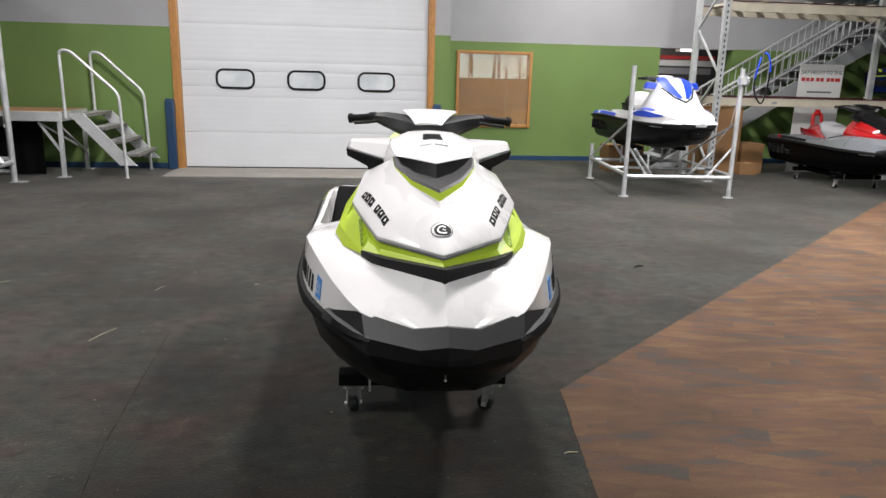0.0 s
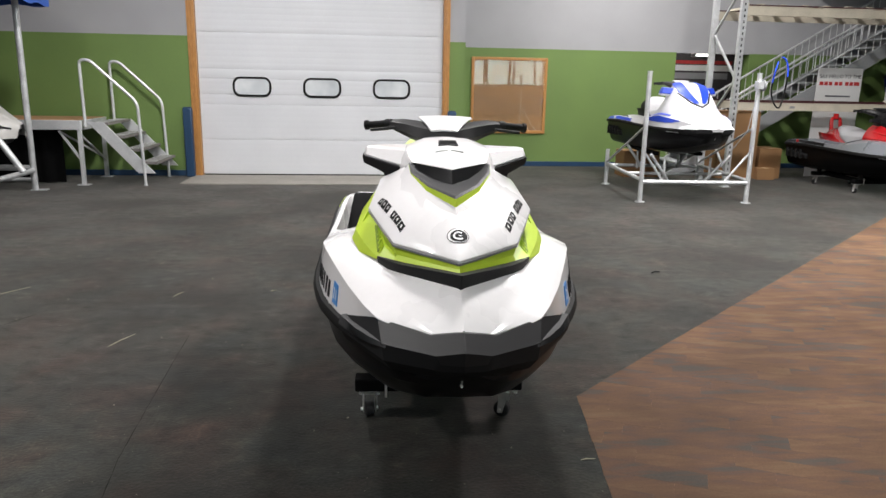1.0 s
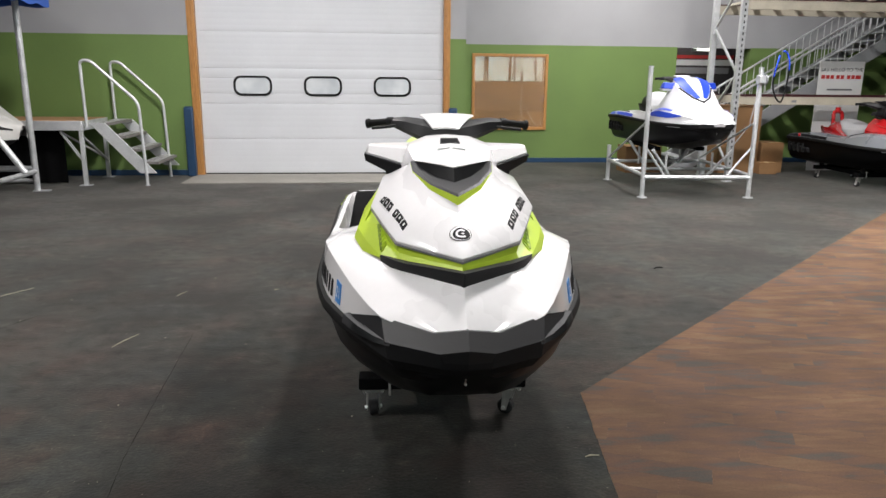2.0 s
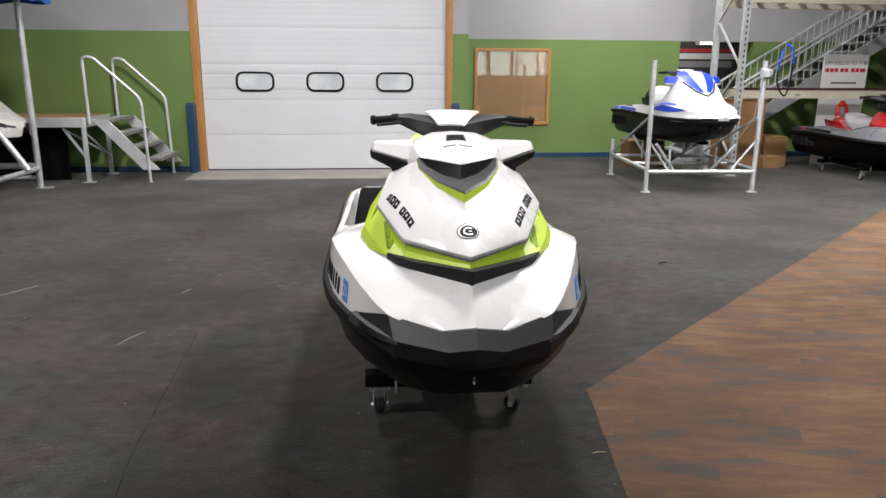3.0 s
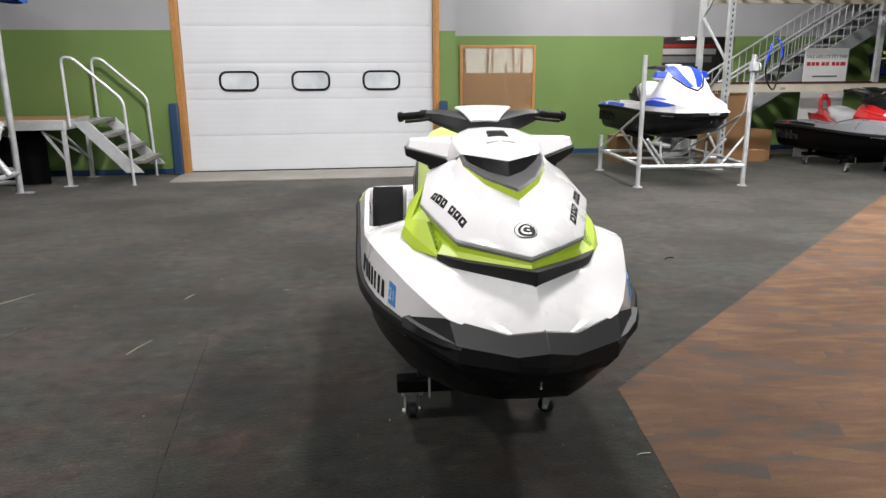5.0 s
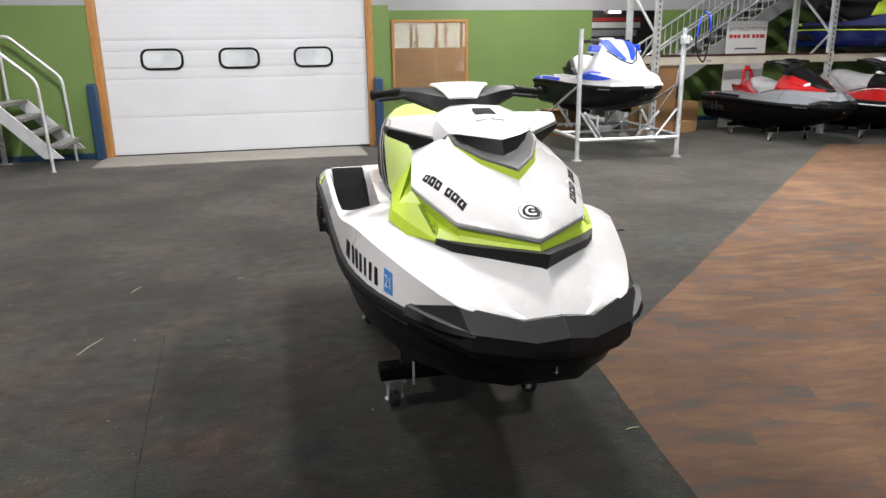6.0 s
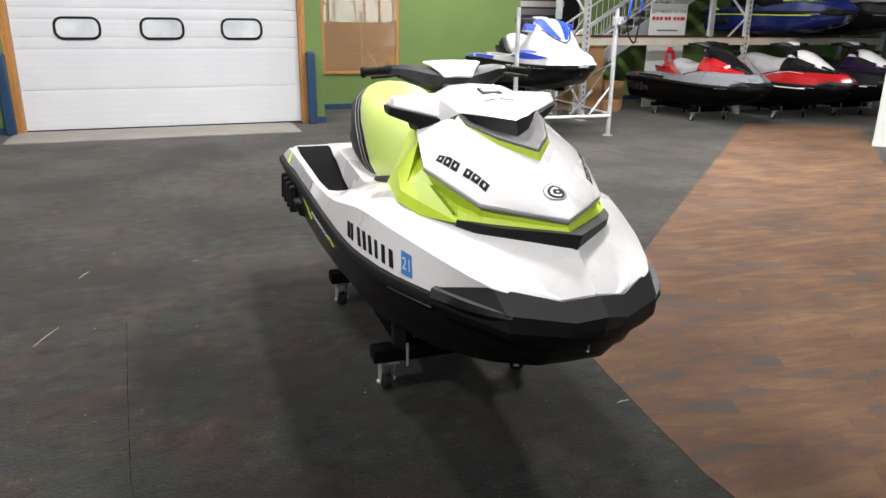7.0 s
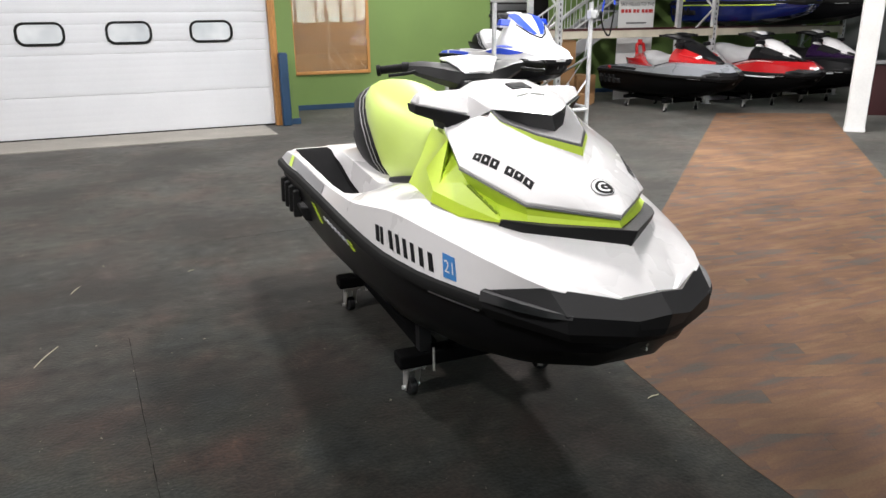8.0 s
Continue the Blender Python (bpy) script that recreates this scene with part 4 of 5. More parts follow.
    if c.get("patch"):
        wide = c.get("patch_wide", .75)
        for s in (-1, 1):
            rows = []
            for u in (.62, .75, .9, 1.05, 1.2):
                a, b = deck_row(u)[1], deck_row(u)[3]
                k = .5 - abs(u - .95) * .9
                rows.append([(s * q[0], q[1], q[2] + .016) for q in (mix(a, b, .34 - wide * k), mix(a, b, .34), mix(a, b, .34 + wide * k))])
            part("deck_patch", grid(bmesh.new(), rows), c["patch"], w, "bright deck graphic")
    if c.get("stripe"):
        for s in (-1, 1):
            line = [(s * (RUBV(u) + .004), u, RUBW(u) - .075) for u in (.5, .7, .96, 1.2, 1.52, 1.97, 2.3, 2.6, 2.85)]
            part("side_stripe", tubed(line, .012, 6), c["stripe"], w, "bright stripe along the hull side")
    if lettering:
        decorate(w)
    return w


def hull_side(u, h, off):
    """The x and z of the hull's flank, h below the rub line, off outwards."""
    x1, z1 = RUBV(u) + .008, RUBW(u) - .05
    x2, z2 = mix((CHV(u),), (RUBV(u),), .68)[0], mix((CHW(u),), (z1,), .45)[0]
    z = RUBW(u) - h
    return x1 + (x2 - x1) * (z1 - z) / (z1 - z2) + off, z


def decorate(w):
    """The dark decals of the white craft: bars for the writing on hood and sides, the round badge, the blue tag."""
    hood = next(o for o in w.children if o.name.startswith("hood") and "trim" not in o.name)
    me = hood.data
    tree = BVHTree.FromPolygons([v.co for v in me.vertices], [p.vertices for p in me.polygons])

    def laid(p, lift):
        """The point of the hood under p, raised a little along the skin."""
        hit, nrm, _, _ = tree.ray_cast(p + Vector((0, 0, .3)), Vector((0, 0, -1)))
        if hit is None:
            hit, nrm, _, _ = tree.find_nearest(p)
        return hit + (nrm if nrm.z > 0 else -nrm) * lift

    for s in (-1, 1):
        # brand lettering as heavy slanted blocks with a slit along the hood flank
        a0, a1 = Vector((s * .304, .668, 1.238)), Vector((s * .207, .383, 1.16))
        run = a1 - a0
        upv = Vector((-s * .025, -.001, 0))

        def spot(t, f):
            return a0 + run * (t - .045 * f) + upv * f

        for k in range(6):
            t0 = k * .148 + (.10 if k > 2 else 0)
            t1 = t0 + .132
            bars = [(t0, t1, 0, .32), (t0, t1, .68, 1), (t0, t0 + .05, .32, .68), (t1 - .05, t1, .32, .68)]
            bm = bmesh.new()
            for ta, tb, fa, fb in bars:
                n = 4
                lo = [[laid(spot(ta + (tb - ta) * i / n, fa + (fb - fa) * j / n), .0009) for i in range(n + 1)] for j in range(n + 1)]
                vs = [[bm.verts.new(p) for p in r] for r in lo]
                for a, b in zip(vs, vs[1:]):
                    for q in range(n):
                        bm.faces.new((a[q], a[q + 1], b[q + 1], b[q]))
            part("letter_bar", bm, INK, w, "black brand lettering reduced to slit blocks")
        # side number: bars
        def on_side(u, f, lift):
            return Vector((s, 1, 1)) * side_point(u, f, lift)

        def slanted(u0, u1, f0, f1):
            """A decal patch on the side whose upper edge leans aft and which climbs towards the stern."""
            rise = lambda u: (u - .5) * .06
            return [on_side(u + (.03 if k > 1 else 0), (f1 if k > 1 else f0) + rise(u), l) for l in (.0005, .0035) for k, u in enumerate((u0, u1, u1, u0))]

        for q0, q1 in ((.005, .07), (.105, .155), (.275, .325), (.39, .44), (.505, .555), (.62, .67), (.745, .80), (.88, .94)):
            u0, u1 = (1.0 - .46 * q - .08 * q * (1 - q) for q in (q0, q1))
            part("number_bar", hexa(bmesh.new(), slanted(u0, u1, .15, .54)), INK, w, "black number characters reduced to bars")
        tg = part("year_tag", hexa(bmesh.new(), slanted(.512, .452, .14, .68)), DECALBLUE, w, "small blue decal with a pale two-digit print")
        cu = bpy.data.curves.new("tag_print", "FONT")
        cu.body, cu.size = "21", 1.0
        tmp = new("tag_text", cu)
        me2 = bpy.data.meshes.new_from_object(tmp.evaluated_get(bpy.context.evaluated_depsgraph_get()))
        bpy.data.objects.remove(tmp)
        wide = max(v.co.x for v in me2.vertices)
        tall = max(v.co.y for v in me2.vertices)
        for v in me2.vertices:
            fx = v.co.x / wide if s < 0 else 1 - v.co.x / wide
            f = .28 + .28 * v.co.y / tall
            u = .504 - .044 * fx
            v.co = on_side(u + .03 * (f - .14) / .54, f + (u - .5) * .06, .0055)
        me2.materials.clear()
        me2.materials.append(DECALWHITE)
        new("tag_print", me2).parent = tg
        for u0, h0, ln2, hi in ((1.36, .115, .04, .02), (2.0, .13, .12, .05)):
            c = [(s * hull_side(u0 + d, h, o)[0], u0 + d, hull_side(u0 + d, h, o)[1]) for o in (-.004, .003) for d, h in ((0, h0 + hi), (.05, h0 + hi), (.05 + ln2, h0 - .6 * hi), (ln2, h0 - .6 * hi))]
            part("hull_slash", hexa(bmesh.new(), [Vector(q) for q in c]), LIME, w, "lime slash on the black hull side")
        # pale lettering and lime chevrons on the black hull side
        for k in range(7):
            y = 1.45 + k * .07
            c = [(s * hull_side(y + d, h, o)[0], y + d, hull_side(y + d, h, o)[1]) for o in (-.004, .003) for d, h in ((0, .130), (.034, .130), (.038, .113), (.004, .113))]
            part("hull_bar", hexa(bmesh.new(), [Vector(q) for q in c]), DECALWHITE, w, "small pale hull lettering reduced to bars")
    # badge on the hood
    n = Vector((0, -.55, .835)).normalized()
    ctr = Vector((0, .280, 1.190))
    tx, ty = Vector((1, 0, 0)), n.cross(Vector((1, 0, 0)))

    def disc(r0, lift, squash=1.0, off=(0, 0)):
        """A thin round decal laid on the curved hood."""
        bm = bmesh.new()
        rings = []
        for q in (.01, .2, .4, .6, .8, 1.0):
            ring = []
            for k in range(28):
                a = k * math.pi / 14
                o = ctr + tx * (off[0] + q * r0 * math.cos(a)) + ty * (off[1] + q * r0 * math.sin(a) * squash)
                hit, nrm, _, _ = tree.ray_cast(o + n * .1, -n)
                ring.append(bm.verts.new((hit if hit is not None else o) + n * lift))
            rings.append(ring)
        for a, b in zip(rings, rings[1:]):
            for k in range(28):
                bm.faces.new((a[k], a[(k + 1) % 28], b[(k + 1) % 28], b[k]))
        return bm
    bd = part("badge", disc(.041, .0022), INK, w, "round black and silver badge")
    part("badge_disc", disc(.038, .0030), DECALWHITE, bd)
    part("badge_centre", disc(.032, .0038, off=(.003, -.003)), INK, bd)
    ring = []
    for r0 in (.014, .022):
        ring.append([])
        for k in range(19):
            a = radians(50 + 15 * k)
            o = ctr + tx * (.003 + r0 * math.cos(a)) + ty * (-.003 + r0 * math.sin(a))
            hit = tree.ray_cast(o + n * .1, -n)[0]
            ring[-1].append((hit if hit is not None else o) + n * .0046)
    part("badge_arc", grid(bmesh.new(), ring), DECALWHITE, bd)
    part("badge_mark", disc(.007, .0046, off=(.008, -.003), squash=.4), DECALWHITE, bd)


WHITECRAFT = dict(hull=HULL, deck=GEL, hood=GEL, accent=LIME, bumper=CHARCOAL, vent=VENTGREY, seat=SEATLIME, stern=GREYPANEL)
main = watercraft("watercraft", "white and lime personal watercraft on a caster dolly", pose(0.502, 2.3, 0, 0, 0, -2.0), WHITECRAFT, lettering=True)


# ---- dollies ----
def caster(parent, x, y, turn, top):
    """A small swivel caster: bolted top plate, swivel race, thin fork, fat wheel with bright axle nuts."""
    c = part("caster", boxed(-.055, .055, -.045, .045, top - .006, top), ZINC, parent, "zinc caster with a black wheel")
    c.matrix_basis = pose(x, y, 0)
    turned = pose(0, 0, 0, 0, 0, turn)
    bm = bmesh.new()
    for s in (-1, 1):
        hexa(bm, [(s * .031, .008, .026), (s * .035, .008, .026), (s * .035, .036, .026), (s * .031, .036, .026), (s * .031, -.026, top - .02), (s * .035, -.026, top - .02), (s * .035, .026, top - .02), (s * .031, .026, top - .02)])
    box(bm, -.035, .035, -.026, .026, top - .022, top - .017)
    bm.transform(turned)
    part("fork", bm, ZINC, c)
    part("swivel_race", tubed([(0, 0, top - .018), (0, 0, top - .005)], .030, 14), ZINC, c)
    bm = tubed([(-.023, .02, .042), (-.017, .02, .042), (.017, .02, .042), (.023, .02, .042)], [.034, .042, .042, .034], 20)
    bm.transform(turned)
    part("wheel", bm, WHEEL, c, "dark grey rubber wheel")
    for s in (-1, 1):
        bm = tubed([(s * .034, .02, .042), (s * .046, .02, .042)], .0105, 8)
        bm.transform(turned)
        part("axle_nut", bm, NUT, c, "bright axle nut")
    for sx in (-1, 1):
        for sy in (-1, 1):
            part("bolt", tubed([(sx * .045, sy * .036, top - .018), (sx * .045, sy * .036, top + .001)], .008, 6), NUT, c)
    return c


def dolly(m, turns=(10, 62, 15, 160), group="", low=0.0):
    d = thing("dolly", "black carpeted dolly with zinc casters under the hull", "dolly", m, group)
    top = .165
    for i, y in enumerate((1.235, 2.38)):
        part("cross_beam", boxed(-.435, .435, y - .05, y + .05, top, top + .068), MATBLACK, d, "black carpeted cross beam", bevel=.008)
        part("upright", boxed(-.33, -.27, y - .03, y + .03, top + .068, .52 - low), PLASTIC, d, "black upright", bevel=.004)
        part("upright", boxed(.27, .33, y - .03, y + .03, top + .068, .52 - low), PLASTIC, d, "black upright", bevel=.004)
        part("keel_block", boxed(-.16, .16, y - .05, y + .05, top + .068, max(.24, .375 - low)), MATBLACK, d, "black keel block", bevel=.008)
        for s, k in ((-1, 0), (1, 1)):
            caster(d, s * .36, y, turns[2 * i + k], top)
            part("hook_bolt", tubed([(s * .275, y - .068, top - .02), (s * .275, y - .068, top + .1)], .006, 6), ZINC, d)
    for s in (-1, 1):
        part("side_rail", boxed(s * .25 - .04, s * .25 + .04, 1.29, 2.32, top + .01, top + .075), MATBLACK, d, "black side rail", bevel=.008)
    return d


dolly(pose(0.502, 2.3, 0, 0, 0, -2.0))

# ---- wood-look walkway ----
LAMIN = bpy.data.materials.new("wood_look_vinyl_strip")
ln, ll, lp = links(LAMIN)


def shade_node(kind, **sockets):
    """A node of the strip material, with sockets set by name."""
    nd = ln.new(kind)
    for key, val in sockets.items():
        nd.inputs[key].default_value = val
    return nd


ltc = shade_node("ShaderNodeTexCoord")
loi, lge = shade_node("ShaderNodeObjectInfo"), shade_node("ShaderNodeNewGeometry")
lsum, lfr = shade_node("ShaderNodeMath"), shade_node("ShaderNodeMath")
lfr.operation = "FRACT"
ll.new(loi.outputs["Random"], lsum.inputs[0])
ll.new(lge.outputs["Random Per Island"], lsum.inputs[1])
ll.new(lsum.outputs[0], lfr.inputs[0])
# long soft grain, shifted from strip to strip
lmp = shade_node("ShaderNodeMapping", Rotation=(0, 0, radians(24)), Scale=(1.0, 5.0, 1.0))
lsh = shade_node("ShaderNodeVectorMath")
lsh.operation = "MULTIPLY_ADD"
lsh.inputs[1].default_value = (0.9, 0.7, 0)
lgr = shade_node("ShaderNodeTexNoise", Scale=2.0, Detail=5.0, Roughness=0.6)
ll.new(ltc.outputs["Object"], lmp.inputs["Vector"])
ll.new(lfr.outputs[0], lsh.inputs[0])
ll.new(lmp.outputs[0], lsh.inputs[2])
ll.new(lsh.outputs[0], lgr.inputs["Vector"])
# broad drift of tone over many strips, and fine speckle
lbr = shade_node("ShaderNodeTexNoise", Scale=1.6, Detail=3.0)
lfi = shade_node("ShaderNodeTexNoise", Scale=110.0, Detail=3.0)
ll.new(ltc.outputs["Object"], lbr.inputs["Vector"])
ll.new(ltc.outputs["Object"], lfi.inputs["Vector"])
lma, lmb = shade_node("ShaderNodeMath"), shade_node("ShaderNodeMath")
lma.operation = lmb.operation = "MULTIPLY_ADD"
lma.inputs[1].default_value, lma.inputs[2].default_value = 0.20, -0.34
lmb.inputs[1].default_value = 1.55
ll.new(lfr.outputs[0], lma.inputs[0])
ll.new(lgr.outputs[0], lmb.inputs[0])
ll.new(lma.outputs[0], lmb.inputs[2])
lcr = shade_node("ShaderNodeValToRGB")
lcr.color_ramp.elements[0].position, lcr.color_ramp.elements[0].color = 0.12, (0.036, 0.034, 0.030, 1)
lcr.color_ramp.elements[1].position, lcr.color_ramp.elements[1].color = 0.95, (0.070, 0.046, 0.029, 1)
for pos, tone in ((.32, (0.043, 0.034, 0.028, 1)), (.44, (0.058, 0.033, 0.023, 1)), (.60, (0.069, 0.038, 0.022, 1)), (.78, (0.080, 0.048, 0.027, 1))):
    el = lcr.color_ramp.elements.new(pos)
    el.color = tone
ll.new(lmb.outputs[0], lcr.inputs[0])
lra = shade_node("ShaderNodeMapRange")
for key, val in (("From Min", 0.3), ("From Max", 0.7), ("To Min", 0.55), ("To Max", 0.88)):
    lra.inputs[key].default_value = val
lrf = shade_node("ShaderNodeMapRange")
lrf.inputs["To Min"].default_value, lrf.inputs["To Max"].default_value = 0.75, 1.25
lmm = shade_node("ShaderNodeMath")
lmm.operation = "MULTIPLY"
ll.new(lbr.outputs[0], lra.inputs["Value"])
ll.new(lfi.outputs[0], lrf.inputs["Value"])
ll.new(lra.outputs[0], lmm.inputs[0])
ll.new(lrf.outputs[0], lmm.inputs[1])
lmu = shade_node("ShaderNodeVectorMath")
lmu.operation = "SCALE"
ll.new(lcr.outputs[0], lmu.inputs[0])
ll.new(lmm.outputs[0], lmu.inputs["Scale"])
ll.new(lmu.outputs[0], lp.inputs["Base Color"])
lmt = shade_node("ShaderNodeVectorMath")
lmt.operation = "MULTIPLY_ADD"
lmt.inputs[1].default_value, lmt.inputs[2].default_value = (9.5, 9.5, 9.5), (0.03, 0.025, 0.02)
ll.new(lmu.outputs[0], lmt.inputs[0])
ll.new(lmt.outputs[0], lp.inputs["Sheen Tint"])
lp.inputs["Roughness"].default_value = 0.8
lp.inputs["Sheen Weight"].default_value = 0.80
lp.inputs["Specular IOR Level"].default_value = 0.15

WALKWAY = [(1.17, -4.0), (1.20, 2.45), (1.27, 3.05), (1.36, 3.74), (9.12, 10.86), (10.8, 9.85), (6.0, 5.15), (5.6, 4.2), (5.4, -4.0)]


def clip(poly, a, b):
    """The part of a convex outline to the right of the line from a to b."""
    out = []
    side = lambda p: (b[0] - a[0]) * (p[1] - a[1]) - (b[1] - a[1]) * (p[0] - a[0])
    for p, q in zip(poly, poly[1:] + poly[:1]):
        sp, sq = side(p), side(q)
        if sp <= 0:
            out.append(p)
        if (sp < 0 < sq) or (sq < 0 < sp):
            t = sp / (sp - sq)
            out.append((p[0] + t * (q[0] - p[0]), p[1] + t * (q[1] - p[1])))
    return out


def inside(x, y):
    hit = False
    for (xa, ya), (xb, yb) in zip(WALKWAY, WALKWAY[1:] + WALKWAY[:1]):
        if (ya > y) != (yb > y) and x < xa + (y - ya) * (xb - xa) / (yb - ya):
            hit = not hit
    return hit


walkway = slab("pavement", CARPET, 1.3, 1.4, 1.0, 1.1, -0.01, 0.0005, label="brown wood-look vinyl strip walkway set in the carpet", category="walkway")
rng = random.Random(5)
ANG = radians(-24)
ca, sa = math.cos(ANG), math.sin(ANG)
pieces = []
for row in range(-70, 140):
    yy = row * 0.128
    off = rng.uniform(0, .6)
    for k in range(-24, 24):
        xx = k * .62 + off
        rect = [(xx, yy), (xx + .6198, yy), (xx + .6198, yy + .1278), (xx, yy + .1278)]
        rect = [(ca * x - sa * y, sa * x + ca * y) for x, y in rect]
        cx, cy = sum(p[0] for p in rect) / 4, sum(p[1] for p in rect) / 4
        if cy < -4.3 or not (any(inside(*p) for p in rect) or inside(cx, cy)):
            continue
        poly = rect
        for i, (a, b) in enumerate(zip(WALKWAY, WALKWAY[1:] + WALKWAY[:1])):
            if i < 5 or (i == 5 and cx > 5.9) or (i > 6 and cy < 3.9):
                d = rng.uniform(-.004, .004) if i < 4 else 0
                poly = clip(poly, (a[0] + d, a[1]), (b[0] + d, b[1])) if poly else poly
        if len(poly) > 2:
            pieces.append(poly)
pieces.sort(key=lambda p: (p[0][0] - 2.2) ** 2 + (p[0][1] - 3.6) ** 2)


def strip(bm, poly, z):
    cx, cy = sum(p[0] for p in poly) / len(poly), sum(p[1] for p in poly) / len(poly)
    lo = [bm.verts.new((x, y, 0.0)) for x, y in poly]
    hi = [bm.verts.new((x + (cx - x) * .0004, y + (cy - y) * .001, z)) for x, y in poly]
    bm.faces.new(hi)
    for i in range(len(poly)):
        bm.faces.new((lo[i], lo[(i + 1) % len(poly)], hi[(i + 1) % len(poly)], hi[i]))


for poly in pieces[:300]:
    bm = bmesh.new()
    strip(bm, poly, 0.002 + rng.uniform(0, .0001))
    part("plank", bm, LAMIN, walkway)
bm = bmesh.new()
for poly in pieces[300:]:
    strip(bm, poly, 0.002 + rng.uniform(0, .0001))
if len(bm.faces):
    tagged(part("planks_far", bm, LAMIN, walkway), "further wood-look strips", kind="stuff")
else:
    bm.free()


# ---- stage with stairs ----
stage = thing("stage_platform", "low aluminium stage with a plywood deck by the wall", "stage")
SX, SY0, SY1, SZ = -4.36, 11.95, 13.05, 1.03
part("deck_board", boxed(-7.6, SX - .01, SY0 + .012, SY1, SZ - .03, SZ), PLYWOOD, stage, "worn plywood deck", bevel=.003)
part("edge_beam", boxed(-7.6, SX, SY0 - .02, SY0 + .01, SZ - .155, SZ - .005), ALU, stage, bevel=.004)
part("edge_beam", boxed(SX - .008, SX + .02, SY0 + .012, SY1, SZ - .155, SZ - .005), ALU, stage, bevel=.004)
for x in (SX - .03, -6.0, -7.5):
    for y in (SY0 + .03, SY1 - .05):
        part("leg", boxed(x - .03, x + .03, y - .03, y + .03, .012, SZ - .155), ALU, stage, bevel=.004)
        part("foot_plate", boxed(x - .09, x + .09, y - .07, y + .07, 0, .012), GALV, stage, bevel=.002)
part("brace", barred((SX - .05, SY0 + .05, .40), (SX - .35, SY0 + .05, .86), .035, .035), ALU, stage)
part("brace", barred((SX - .06, SY0 + .06, .82), (SX + .0, SY1 - .1, .30), .03, .03), ALU, stage)
part("brace", barred((SX - .06, SY1 - .06, .35), (SX - .5, SY0 + .3, .86), .03, .03), ALU, stage)

# added black sheet: stands in for the deep shade below the stage deck
shade_sheet = thing("stage_shade_sheet", "added black sheet standing in for the shade under the stage deck", "stage skirt")
rows = [[(-7.55 + k * .06, SY0 + .22 + .02 * math.sin(k * 1.3), z) for k in range(48)] for z in (SZ - .16, .5, .02)]
part("dark_sheet", grid(bmesh.new(), rows, thick=.006), MATBLACK, shade_sheet)

# tread colour darkened to carry the shadow lying on the steps
TREAD = material("shade_darkened_tread", (0.16, 0.15, 0.14), 0.7, grain=0.2, scale=90, bump=0.001, stain=0.15)
steps = thing("stage_stairs", "aluminium stage stairs with two bent tube handrails", "stairs")
AX, BX = -4.26, -3.42
for y in (11.93, 13.04):
    dx = .07 if y > 12.5 else 0
    c = [(AX + dx + .02, y - .012, SZ - .03), (AX + dx + .26, y - .012, SZ - .03), (BX + dx + .16, y - .012, .20), (BX + dx - .10, y - .012, .20)]
    part("stringer", hexa(bmesh.new(), c + [(x, y + .012, z) for x, _, z in c]), ALU, steps, "flat aluminium stringer", bevel=.003)
    rail = rounded([(AX + dx - .01, y - .015, SZ - .1), (AX + dx - .02, y - .015, 1.95), (AX + dx + .13, y - .015, 1.95), (BX + dx - .04, y - .015, 1.32), (BX + dx, y - .015, 0.02)], .12, 6)
    part("handrail", tubed(rail, .024, 12), ALU, steps, "bent aluminium tube handrail")
    part("rail_foot", tubed([(BX + dx, y - .015, 0), (BX + dx, y - .015, .02)], .035, 12), GALV, steps)
for k in range(4):
    x, z = AX + .10 + k * .235, SZ - .03 - k * .205
    part("tread", boxed(x - .03, x + .23, 11.943, 13.027, z - .045, z), TREAD, steps, "ribbed stair tread darkened for shade, with a bright edge", bevel=.004)
    for q in range(5):
        part("tread_ridge", boxed(x - .01 + q * .045, x + .005 + q * .045, 11.95, 13.02, z, z + .004), GALV, steps)

# ---- pallet rack ----
RX = [6.42, 10.02, 13.68]
RYF, RYB = 12.1, 13.12
rack = thing("pallet_rack", "grey steel pallet rack with cream beams and timber-edged shelves", "rack")
# low white strip behind the parked craft, close to the floor
part("low_white_strip", boxed(RX[1] + .06, RX[2] - .06, 12.5, 12.58, .004, .085), DECALWHITE, rack, "low white strip close to the floor", bevel=.004)
for x in RX:
    for y in (RYF, RYB):
        bm = bmesh.new()
        box(bm, x - .05, x + .05, y - .04, y - .034, 0, 4.6)
        box(bm, x - .05, x - .044, y - .034, y + .04, 0, 4.6)
        box(bm, x + .044, x + .05, y - .034, y + .04, 0, 4.6)
        up = part("upright", bm, GALV, rack, "perforated galvanised upright")
        part("base_plate", boxed(x - .08, x + .08, y - .07, y + .07, 0, .01), GALV, rack)
        if y == RYF:
            for k in range(44):
                z = .3 + k * .095
                part("slot", boxed(x - .012, x + .012, y - .0415, y - .0395, z, z + .045), GUARD, up)
    zs = [.25, 1.05, 1.85, 2.65, 3.45, 4.25]
    for k, (a, b) in enumerate(zip(zs, zs[1:])):
        y0, y1 = (RYF + .03, RYB - .03) if k % 2 == 0 else (RYB - .03, RYF + .03)
        part("diagonal", barred((x, y0, a), (x, y1, b), .035, .03), GALV, rack)
    for z in (.25, 4.25):
        part("strut", barred((x, RYF + .03, z), (x, RYB - .03, z), .035, .03), GALV, rack)
